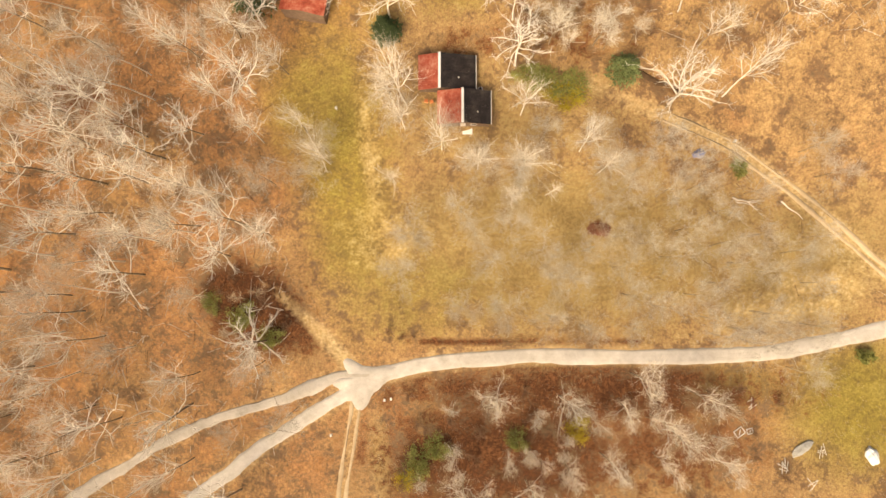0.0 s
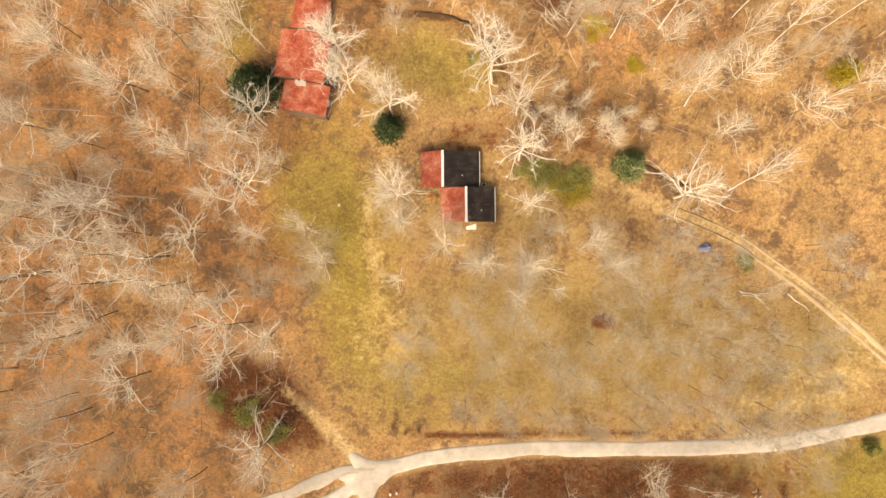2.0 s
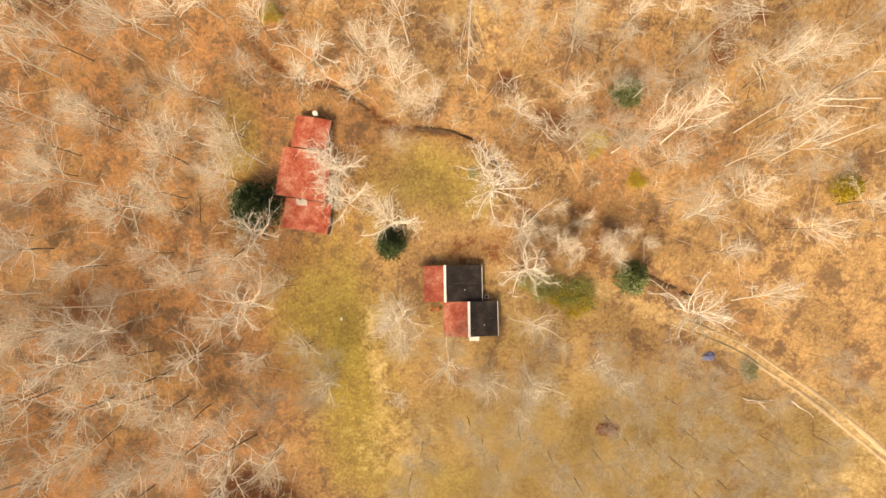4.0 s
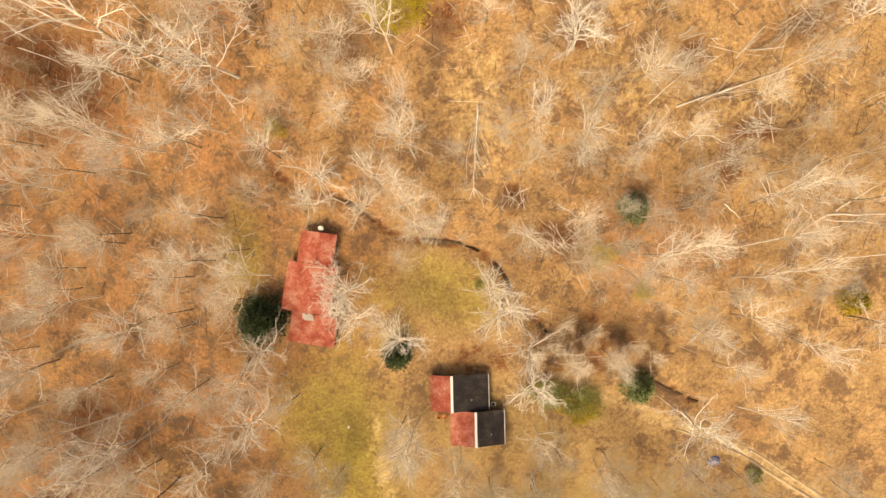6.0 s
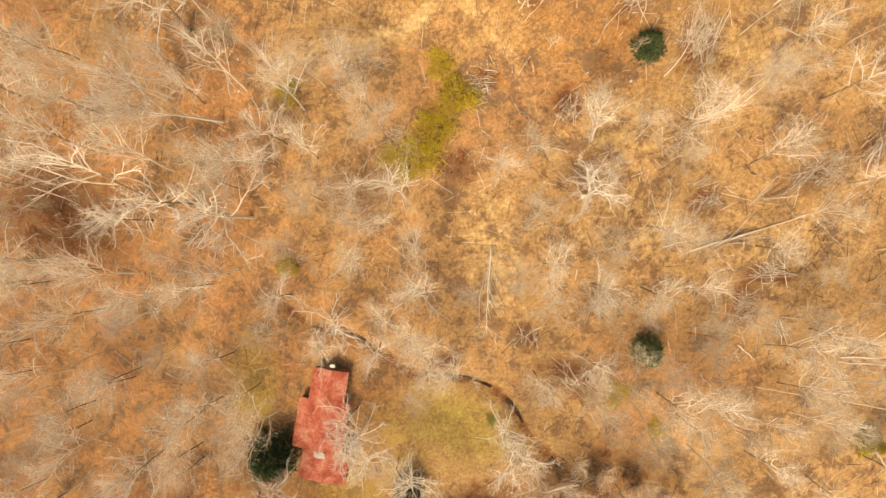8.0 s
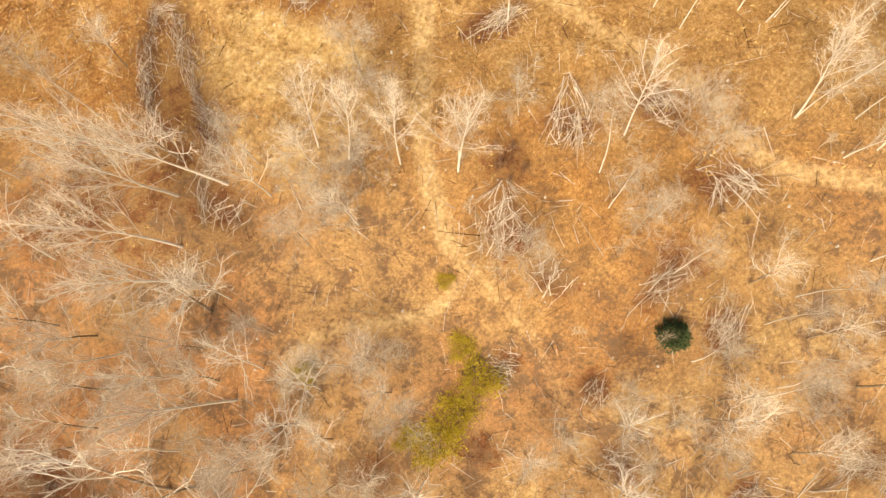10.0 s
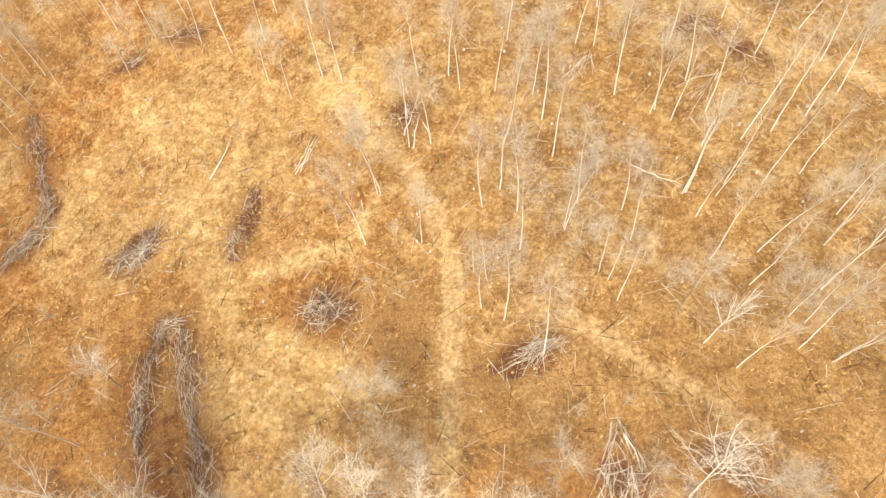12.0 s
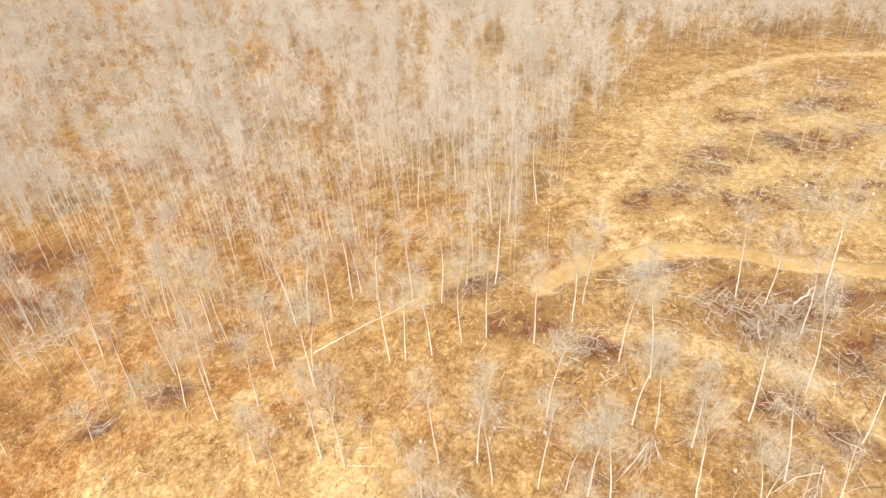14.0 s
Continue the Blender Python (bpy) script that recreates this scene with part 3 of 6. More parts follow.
def box(bm, x0, x1, y0, y1, z0, z1, bevel=0.0):
    made = bmesh.ops.create_cube(bm, size=1.0)["verts"]
    for v in made:
        v.co = Vector(((x0 + x1) / 2 + v.co.x * (x1 - x0), (y0 + y1) / 2 + v.co.y * (y1 - y0), (z0 + z1) / 2 + v.co.z * (z1 - z0)))
    if bevel:
        bmesh.ops.bevel(bm, geom=list({e for v in made for e in v.link_edges}), offset=bevel, segments=1, affect="EDGES")
    return bm


def slab(a, b, c, d, thick):
    """A sheet of some thickness over four corners, given in order, thick downwards."""
    bm = bmesh.new()
    top = [bm.verts.new(p) for p in (a, b, c, d)]
    low = [bm.verts.new(Vector(p) - Vector((0, 0, thick))) for p in (a, b, c, d)]
    bm.faces.new(top)
    bm.faces.new(low[::-1])
    for k in range(4):
        bm.faces.new((top[k], low[k], low[(k + 1) % 4], top[(k + 1) % 4]))
    bmesh.ops.recalc_face_normals(bm, faces=bm.faces)
    return bm


def tube_arrays(segs, sides, V, F):
    """Adds tapered tubes; segs: rows of p0 p1 r0 r1."""
    if not len(segs):
        return
    S = np.asarray(segs, float)
    p0, p1, r0, r1 = S[:, 0:3], S[:, 3:6], S[:, 6], S[:, 7]
    d = p1 - p0
    d /= np.linalg.norm(d, axis=1, keepdims=True) + 1e-9
    up = np.where(np.abs(d[:, 2:3]) > 0.9, np.array([[1.0, 0, 0]]), np.array([[0, 0, 1.0]]))
    u = np.cross(d, up)
    u /= np.linalg.norm(u, axis=1, keepdims=True)
    w = np.cross(d, u)
    base = sum(len(v) for v in V)
    n = len(S)
    ang = np.arange(sides) * math.tau / sides
    ring = np.cos(ang)[None, :, None] * u[:, None, :] + np.sin(ang)[None, :, None] * w[:, None, :]
    A = p0[:, None, :] + ring * r0[:, None, None]
    B = p1[:, None, :] + ring * r1[:, None, None]
    V.append(np.concatenate([A, B], 1).reshape(-1, 3))
    k = np.arange(sides)
    k2 = (k + 1) % sides
    f = np.stack([k, k2, k2 + sides, k + sides], 1)
    F.append((base + np.arange(n)[:, None, None] * 2 * sides + f[None]).reshape(-1, 4))


def spike_arrays(segs, V, F):
    """Adds three-sided spikes; segs: rows of p0 p1 r0."""
    if not len(segs):
        return
    S = np.asarray(segs, float)
    p0, p1, r0 = S[:, 0:3], S[:, 3:6], S[:, 6]
    d = p1 - p0
    d /= np.linalg.norm(d, axis=1, keepdims=True) + 1e-9
    up = np.where(np.abs(d[:, 2:3]) > 0.9, np.array([[1.0, 0, 0]]), np.array([[0, 0, 1.0]]))
    u = np.cross(d, up)
    u /= np.linalg.norm(u, axis=1, keepdims=True)
    w = np.cross(d, u)
    base = sum(len(v) for v in V)
    n = len(S)
    pts = [p0 + (math.cos(a) * u + math.sin(a) * w) * r0[:, None] for a in (0.0, 2.094, 4.189)] + [p1]
    V.append(np.stack(pts, 1).reshape(-1, 3))
    f = np.array([(0, 1, 3), (1, 2, 3), (2, 0, 3)])
    F.append((base + np.arange(n)[:, None, None] * 4 + f[None]).reshape(-1, 3))


def vee_arrays(segs, V, F):
    """Adds fine twigs, each a folded tapering blade of wood; segs: rows of p0 p1 r0."""
    if not len(segs):
        return
    S = np.asarray(segs, float)
    p0, p1, r0 = S[:, 0:3], S[:, 3:6], S[:, 6]
    d = p1 - p0
    d /= np.linalg.norm(d, axis=1, keepdims=True) + 1e-9
    up = np.where(np.abs(d[:, 2:3]) > 0.9, np.array([[1.0, 0, 0]]), np.array([[0, 0, 1.0]]))
    u = np.cross(d, up)
    u /= np.linalg.norm(u, axis=1, keepdims=True)
    w = np.cross(u, d)
    base = sum(len(v) for v in V)
    n = len(S)
    pts = [p0 + (math.cos(a) * u + math.sin(a) * w) * r0[:, None] for a in (-0.35, 1.571, 3.49)] + [p1]
    V.append(np.stack(pts, 1).reshape(-1, 3))
    f = np.array([(0, 1, 3), (1, 2, 3)])
    F.append((base + np.arange(n)[:, None, None] * 4 + f[None]).reshape(-1, 3))


def arrays_mesh(name, V, F, material, smooth=False):
    verts = np.concatenate(V)
    faces = []
    for f in F:
        faces += f.tolist()
    return mesh_arrays(name, verts, faces, material, smooth)


# ---- bare trees ----


def unit(v):
    return v / (np.linalg.norm(v) + 1e-9)


def branch(rng, p, d, length, r0, r1, n, up, wander, out):
    """A crooked tapering run of segments; gives its points and directions."""
    pts = [(p, d, r0)]
    for k in range(n):
        d = unit(d + rng.normal(0, wander, 3) + np.array([0, 0, up]))
        q = p + d * length / n
        ra = r0 + (r1 - r0) * k / n
        rb = r0 + (r1 - r0) * (k + 1) / n
        out.append((*p, *q, ra, rb))
        p = q
        pts.append((p, d, rb))
    return pts


def sideways(rng, d):
    """A random direction square to d."""
    v = rng.normal(0, 1, 3)
    return unit(v - d * np.dot(v, d))


def bare_tree(seed, height, fork, spread, limbs, r, bark, twig, subs=5, twigs=6, rise=0.1, wander=0.22, twig_len=1.3, twig_r=0.02, angle=0.75, limb_k=0.66, limb_min=0.055, sub_min=0.034, lower=None, haze=0, haze_r=0.011, order=0.3, long_subs=0.45):
    """Meshes of a leafless tree: trunk with limbs, and the crown of twigs and finer twiglets."""
    rng = np.random.default_rng(seed)
    trunk, limb, sub, tw = [], [], [], []
    pts = branch(rng, np.array([0, 0, -0.4]), np.array([0, 0, 1.0]), height * 0.86, r, r * 0.22, 9, 0.10, 0.045, trunk)
    ang = rng.uniform(0, 6.28)
    for k in range(limbs):
        u = fork + (0.98 - fork) * (k / max(1, limbs - 1)) ** 0.9
        j = u * (len(pts) - 1)
        a, b = pts[int(j)], pts[min(int(j) + 1, len(pts) - 1)]
        f = j - int(j)
        p = a[0] * (1 - f) + b[0] * f
        rr = a[2] * (1 - f) + b[2] * f
        ang += 2.4 + rng.normal(0, 0.35)
        e = angle * (1 - 0.55 * (u - fork) / (1 - fork)) * rng.uniform(0.8, 1.2)
        d = np.array([math.cos(ang) * math.sin(e), math.sin(ang) * math.sin(e), math.cos(e)])
        ln = spread * rng.uniform(0.75, 1.15) * (1.15 - 0.5 * (u - fork) / (1 - fork))
        lp = branch(rng, p, d, ln, max(limb_min, rr * limb_k), limb_min * 0.6, 5, rise, wander, limb)
        side = sideways(rng, d)
        for s in range(subs):
            w = 0.9 + 4.1 * (s + rng.uniform(0, 0.8)) / subs
            qa, qb = lp[int(w)], lp[min(5, int(w) + 1)]
            q = qa[0] + (qb[0] - qa[0]) * (w - int(w))
            side = unit(-side + rng.normal(0, 0.35, 3))
            sd = unit(qa[1] + 0.75 * side + rng.normal(0, order, 3) + np.array([0, 0, 0.1]))
            sp = branch(rng, q, sd, ln * long_subs * rng.uniform(0.6, 1.25) * (1.15 - 0.1 * w), max(sub_min, qa[2] * 0.55), sub_min * 0.5, 2, rise, wander, sub)
            for t in range(twigs):
                w2 = rng.uniform(0.15, 2.0)
                ga, gb = sp[int(w2)], sp[min(2, int(w2) + 1)]
                g = ga[0] + (gb[0] - ga[0]) * (w2 - int(w2))
                td = unit(ga[1] + 0.8 * sideways(rng, ga[1]) + rng.normal(0, 0.25, 3))
                ll = twig_len * rng.uniform(0.5, 1.3)
                tw.append((*g, *(g + td * ll), twig_r))
                for h in range(haze):
                    o = g + td * ll * rng.uniform(0.25, 0.95)
                    hd = unit(td + rng.normal(0, 0.9, 3))
                    tw.append((*o, *(o + hd * twig_len * rng.uniform(0.35, 0.85)), haze_r))
    V, F = [], []
    tube_arrays(trunk, 6, V, F)
    low = sum(len(f) for f in F)
    tube_arrays(limb, 4, V, F)
    tube_arrays(sub, 3, V, F)
    a = arrays_mesh("trunk", V, F, bark, True)
    if lower:
        a.materials.append(lower)
        index = np.zeros(len(a.polygons), np.int32)
        index[:low - 18] = 1
        a.polygons.foreach_set("material_index", index)
    V, F = [], []
    vee_arrays(tw, V, F)
    return a, arrays_mesh("crown", V, F, twig)


def make_kind(name, label, category, seeds, **kw):
    """Some variants of one kind of tree, each with its pair of meshes."""
    return [(name, label, category, bare_tree(s, **kw)) for s in seeds]


BROAD = make_kind("broad_tree", "tall leafless tree with pale crooked spreading limbs", "tree", (11, 12, 13), height=16, fork=0.40, spread=6.6, limbs=14, r=0.24, bark=PALE_BARK, twig=PALE_BARK, subs=5, twigs=5, rise=0.03, wander=0.28, twig_len=1.2, twig_r=0.022, angle=1.2, limb_k=0.6, limb_min=0.085, sub_min=0.046, lower=GREY_BARK, haze=1)
STAR = make_kind("broad_tree", "tall leafless tree with thick whitish crooked limbs", "tree", (14, 15, 16, 17), height=16, fork=0.40, spread=7.2, limbs=15, r=0.26, bark=PALE_BARK, twig=PALE_BARK, subs=6, twigs=5, rise=0.03, wander=0.26, twig_len=1.4, twig_r=0.026, angle=1.25, limb_k=0.75, limb_min=0.085, sub_min=0.038, haze=1, haze_r=0.016)
OAK = make_kind("oak_tree", "leafless grey-barked tree with a wide twiggy crown", "tree", (21, 22, 23, 24), height=16, fork=0.42, spread=5.6, limbs=12, r=0.17, bark=PALE_BARK, twig=GREY_TWIG, subs=7, twigs=4, rise=0.06, wander=0.20, twig_len=1.6, twig_r=0.0095, haze_r=0.008, angle=0.95, limb_k=0.5, limb_min=0.062, sub_min=0.033, lower=GREY_BARK, haze=4)
SLENDER = make_kind("slender_tree", "tall slender leafless tree with a narrow twiggy top", "tree", (31, 32, 33, 34, 35), height=21, fork=0.50, spread=5.6, limbs=11, r=0.13, limb_k=0.36, limb_min=0.020, sub_min=0.010, bark=HAZE_TWIG, lower=PALE_BARK, twig=HAZE_TWIG, subs=4, twigs=6, rise=0.06, wander=0.14, twig_len=2.0, twig_r=0.009, angle=0.80, haze=4, haze_r=0.0082)
POLE = make_kind("slender_tree", "tall slender leafless tree with a pale straight trunk", "tree", (36, 37, 38, 39), height=21, fork=0.52, spread=5.0, limbs=9, r=0.145, limb_k=0.42, limb_min=0.024, sub_min=0.012, bark=TAN_BARK, lower=PALE_BARK, twig=HAZE_TWIG, subs=4, twigs=5, rise=0.08, wander=0.12, twig_len=1.8, twig_r=0.009, angle=0.62, haze=2, haze_r=0.0082)
HAZY = make_kind("young_tree", "small leafless tree with a dense grey haze of twigs", "tree", (41, 42, 43), height=11, fork=0.35, spread=4.0, limbs=11, r=0.10, limb_k=0.5, limb_min=0.02, sub_min=0.013, bark=TAN_BARK, twig=HAZE_TWIG, subs=5, twigs=6, rise=0.05, wander=0.2, twig_len=1.4, twig_r=0.009, haze_r=0.008, angle=1.0, haze=4)
FAN = make_kind("fan_tree", "tall leafless tree with pale rising branches and a haze of twigs", "tree", (71, 72, 73, 74), height=19, fork=0.40, spread=6.4, limbs=12, r=0.155, limb_k=0.42, limb_min=0.064, sub_min=0.034, bark=PALE_BARK, twig=GREY_TWIG, subs=7, twigs=4, rise=0.08, wander=0.10, twig_len=1.7, twig_r=0.0095, haze_r=0.008, angle=0.66, haze=2, order=0.15)
EDGE = make_kind("fan_tree", "tall leafless tree with pale rising branches and a haze of twigs", "tree", (75, 76, 77, 78), height=19, fork=0.38, spread=7.0, limbs=12, r=0.19, limb_k=0.45, limb_min=0.060, sub_min=0.032, bark=PALE_BARK, twig=GREY_TWIG, subs=7, twigs=5, rise=0.08, wander=0.10, twig_len=1.5, twig_r=0.016, angle=0.62, haze=3, order=0.15)
FORKED = make_kind("broad_tree", "tall leafless tree with bold whitish limbs fanning from its fork", "tree", (81,), height=19, fork=0.50, spread=7.6, limbs=10, r=0.24, limb_k=0.62, limb_min=0.095, sub_min=0.048, bark=PALE_BARK, lower=GREY_BARK, twig=PALE_BARK, subs=6, twigs=4, rise=0.06, wander=0.16, twig_len=1.4, twig_r=0.020, angle=0.85, haze=1, haze_r=0.012)
# Grey lower bark puts the trunk's shaded side into its colour.
MEADOW = make_kind("young_tree", "slim leafless tree, trunk darkened as if shaded, with a soft pale haze of twigs", "tree", (44, 45, 46), height=11.5, fork=0.48, spread=4.5, limbs=12, r=0.10, limb_k=0.45, limb_min=0.014, sub_min=0.009, bark=HAZE_TWIG, twig=HAZE_TWIG, subs=5, twigs=7, rise=0.03, wander=0.2, twig_len=1.6, twig_r=0.0085, angle=1.15, haze=4, haze_r=0.0075, lower=GREY_BARK)
SAPLING = make_kind("sapling", "thin leafless sapling among leaf litter", "tree", (51, 52, 53), height=7.5, fork=0.35, spread=1.8, limbs=9, r=0.06, bark=TAN_BARK, twig=TWIG, subs=4, twigs=4, rise=0.1, wander=0.2, twig_len=0.8, twig_r=0.014, angle=0.7, limb_min=0.03, sub_min=0.02, haze=1)
BRUSHY = make_kind("brown_shrub", "leafless reddish-brown shrub with tangled stems", "shrub", (61, 62), height=3.2, fork=0.05, spread=1.9, limbs=14, r=0.05, bark=BROWN_TWIG, twig=BROWN_TWIG, subs=5, twigs=5, rise=0.05, wander=0.3, twig_len=0.7, twig_r=0.014, angle=1.1, limb_min=0.04, sub_min=0.026)

TAKEN = []


def plant(kind, x, y, size=1.0, group="", lean=(0.0, 0.0), label="", rng=random):
    name, lab, cat, meshes = kind[rng.randrange(len(kind))]
    ob = thing(name, x, y, gz(x, y), label or lab, cat, group)
    ob.matrix_basis = pose(x, y, gz(x, y) - 0.05, lean[0], lean[1], rng.uniform(0, 360))
    ob.scale = (size, size, size * rng.uniform(0.92, 1.08))
    part("trunk", meshes[0], None, ob)
    part("crown", meshes[1], None, ob)
    TAKEN.append((x, y))
    return ob


def plant_toward(kind, x, y, dx, dy, dz, group):
    """A tree whose top stands at an offset from its foot."""
    ob = plant(kind, x, y, 1.0, group)
    way = Vector((dx, dy, dz))
    k = way.length / 19.0
    turn = Vector((0, 0, 1)).rotation_difference(way).to_matrix().to_4x4() @ pose(0, 0, 0, 0, 0, random.uniform(0, 360))
    ob.matrix_basis = pose(x, y, gz(x, y) - 0.05) @ turn
    ob.scale = (k, k, k)


# tall trees at the edge of the western wood, tilted to fit the camera's view
for row in ((-41.6, 142.8, -11.0, 1.5, 20.5), (-34.6, 140.7, 0, 0, 18), (-54.7, 148, -5.8, -3.9, 22.5), (-49.7, 141.4, -6.4, -1.7, 22.5), (-26.9, 144.7, -1.2, -3.6, 16.5), (-20.8, 135.7, -2, -2.4, 17), (-49, 133.4, -9.5, -0.2, 22), (-45.2, 127.6, -8.1, -5.2, 22), (-59.1, 117.8, -2.5, -5.8, 18), (-41.2, 110.1, -9.5, -3.4, 22), (-35.1, 103.4, -1.5, -1.8, 20), (-27, 148, 2.2, 0, 18), (-22.1, 145.6, 1.5, 1.6, 18), (-14.1, 144.6, 0, 0, 18), (-5.3, 142.9, 0, 0.5, 20), (44.2, 148.9, -0.9, 1.7, 19), (51.1, 143, 0.4, -0.9, 15)):
    plant_toward(EDGE, *row, "tall trees at the edge of the wood")
plant_toward(FORKED, -52.0, 96.6, -8.0, 4.6, 22.0, "pale broad trees")
plant_toward(STAR[2:3], -38.0, 94.5, -5.5, -0.8, 22.0, "pale broad trees")

# broad pale trees round the house and along the east track
for x, y, s in ((6.0, 53.9, 1.12), (39.6, 33.0, 1.08), (11.0, 40.2, 0.95), (-35.5, 47.0, 0.85), (-62.2, 30.4, 1.1), (-37.4, 34.8, 1.0), (17.8, 96.8, 0.95), (-12.2, 48.7, 0.85), (-20.3, 58.2, 0.95), (-19.2, 52.5, 0.8)):
    plant(STAR, x, y, s, "pale broad trees")
for x, y, s in ((-11.7, 33.5, 0.85), (-14.5, 51.0, 0.8), (-49.8, 54.6, 1.0), (-27.9, 27.6, 0.8), (17.2, 43.8, 0.8), (25.4, 43.6, 0.8), (-31.2, 38.4, 0.75), (-57.3, 26.6, 1.0), (-47.8, 41.4, 1.0), (-65.3, 42.5, 1.0), (-68.8, 62.5, 1.0), (-60.0, 68.6, 1.0), (-26.0, 72.5, 0.9), (-17.0, 72.2, 0.9), (-8.1, 69.2, 0.9), (-3.7, 69.0, 0.9), (9.7, 66.9, 0.9), (18.5, 69.1, 0.9), (-43.4, 70.9, 1.0), (-38.9, 65.3, 0.9)):
    plant(OAK, x, y, s, "grey twiggy trees")
for x, y, s in ((58.2, 47.0, 1.0), (47.3, 51.6, 1.0), (34.6, 58.7, 0.9), (44.4, 42.9, 0.9), (-48.3, 10.2, 1.1), (-72.2, -2.8, 1.0), (-64.5, 22.9, 1.0), (-46.2, 83.2, 1.1), (-65.5, 79.4, 1.0), (-19.3, 98.6, 0.8), (-33.1, 102.8, 0.9), (-10.3, 89, 0.8), (-20.3, 86.7, 0.9), (-32.2, 81.1, 1.0), (11.4, 85.7, 1.0), (19.8, 82.2, 1.0), (-61.4, 66.8, 1.0), (-49.9, 51.7, 0.8), (-15.6, 92.3, 0.7), (35.6, 80.9, 0.9), (-48, -17, 0.9), (-52.9, 44.7, 0.8)):
    plant(OAK, x, y, s, "grey twiggy trees")
for x, y, s in ((-46.7, 118.2, 0.8), (-28.3, 115.8, 0.6), (-62, 112, 1.1), (-44, 113, 1.0), (-70, 122, 1.1), (-20, 116, 0.8), (-16.5, 111, 0.8), (-26, 104, 0.9), (4, 101.5, 0.8), (38, 126, 0.9), (47, 118, 0.9), (34, 109, 0.9)):
    plant(OAK, x, y, s, "grey twiggy trees")
for x, y, s, tilt in ((-21.6, 60.6, 0.8, -14), (-21.9, 54.4, 0.7, -12)):
    leaner = plant(BROAD, x, y, s, "pale broad trees")
    size = leaner.scale.copy()
    leaner.matrix_basis = pose(x, y, gz(x, y) - 0.05, 0, tilt, 0)
    leaner.scale = size
# pale fan-shaped trees round the house and the lawn
for x, y, s in ((-9.3, 32.8, 1.3), (-9.6, 28.5, 0.85), (-2.7, 24.6, 0.95), (4.0, 21.0, 0.8), (12.1, 20.7, 0.95), (12.1, 31.1, 0.9), (23.2, 24.3, 0.9), (-23.7, 21.9, 0.8), (27.0, 20.4, 0.75), (10.5, 15.2, 0.7), (-41.2, 15.3, 0.9), (-49.2, 8.9, 0.9), (16.9, 16.2, 0.55), (-11.5, 18.3, 0.6)):
    plant(FAN, x, y, s, "fan-shaped trees round the house")
# slim trees over the field, their trunks coloured dark for shade
for x, y, s in ((-23.7, 23.9, 1.0), (3.6, 21.2, 0.9), (11.6, 20.6, 1.1), (10.6, 14.7, 0.95), (10.2, 10.3, 1.0), (3.3, 8.4, 0.9), (-8.0, 8.0, 1.1), (6.0, 3.3, 0.95), (15.8, 5.7, 1.0), (17.9, 0.8, 0.9), (20.8, 0.5, 1.1), (26.8, 20.4, 0.95), (37.9, 15.9, 1.0), (34.8, 7.0, 0.9), (38.7, 4.5, 1.1), (36.8, -4.5, 0.95), (43.6, -2.6, 1.0), (47.5, 12.6, 0.9), (48.5, 6.5, 1.1), (51.8, 3.5, 0.95), (31.4, -2.4, 1.0), (-1.7, 27.4, 0.9), (-10.7, 29.6, 1.1), (24.7, 26.0, 0.95), (56.3, -5.9, 1.0), (61.9, 5.1, 0.9)):
    plant(MEADOW, x, y, s, "young trees in the field")
for x, y, s in ((63, -16.5, 1.0), (52, -9.0, 1.0), (-10.1, 2.1, 1.0), (-33.9, 17.9, 1.0), (-25.9, 18.8, 0.9), (11.4, 19.3, 1.0), (3.3, 21.4, 0.9), (43.6, 16.9, 0.9), (28.5, 21.2, 1.0), (64, 24, 0.9), (-30, -24, 0.9), (-36, -15, 1.0), (-41, -27, 0.7)):
    plant(MEADOW, x, y, s, "young trees in the field")
spots = random.Random(31)
made = 0
while made < 26:
    x, y = spots.uniform(0, 68), spots.uniform(-9, 27)
    if line_distance(np.array(x), np.array(y), E_TRACK[::4]) > 4 and min((x - a) ** 2 + (y - b) ** 2 for a, b in TAKEN) > 25 and not (x < 10 and y > 22):
        plant(MEADOW, x, y, spots.uniform(0.75, 1.05), "young trees in the field", (0, 0), "", spots)
        made += 1

# tall trees in the hollow below the road
for x, y in ((31.0, -23.2), (36.9, -25.7), (40.6, -28.4), (33.2, -17.7), (44.0, -20.9), (13.0, -37.7), (19.6, -21.9), (1.3, -36.6), (47.5, -32.6), (27.1, -32.6)):
    plant(OAK, x, y, random.uniform(0.75, 1.0), "trees below the road")
for k in range(22):
    plant(OAK, random.uniform(-8, 56), random.uniform(-42, -22), random.uniform(0.40, 0.58), "trees below the road", (random.gauss(0, 6), random.gauss(0, 6)))
# dark bare trees beside the road
for x, y in ((54.4, -11.2), (57.7, -9.9), (64.2, -10.4), (48.5, -10.1)):
    plant(MEADOW, x, y, 0.9, "dark trees beside the road")

# brown thicket behind the house
for k in range(18):
    plant(BRUSHY, random.uniform(9, 36), 46 + random.gauss(0, 3.0), random.uniform(0.7, 1.15), "brown shrubs behind the house")
for x, y, s in ((14.0, 47.5, 0.55), (18.2, 45.2, 0.6), (21.5, 48.8, 0.55), (24.6, 45.4, 0.6), (20.6, 42.6, 0.5), (28.2, 47.0, 0.55), (27.2, 42.8, 0.45), (32.5, 44.5, 0.5), (16.4, 51.0, 0.5)):
    plant(OAK, x, y, s, "small twiggy trees behind the house")

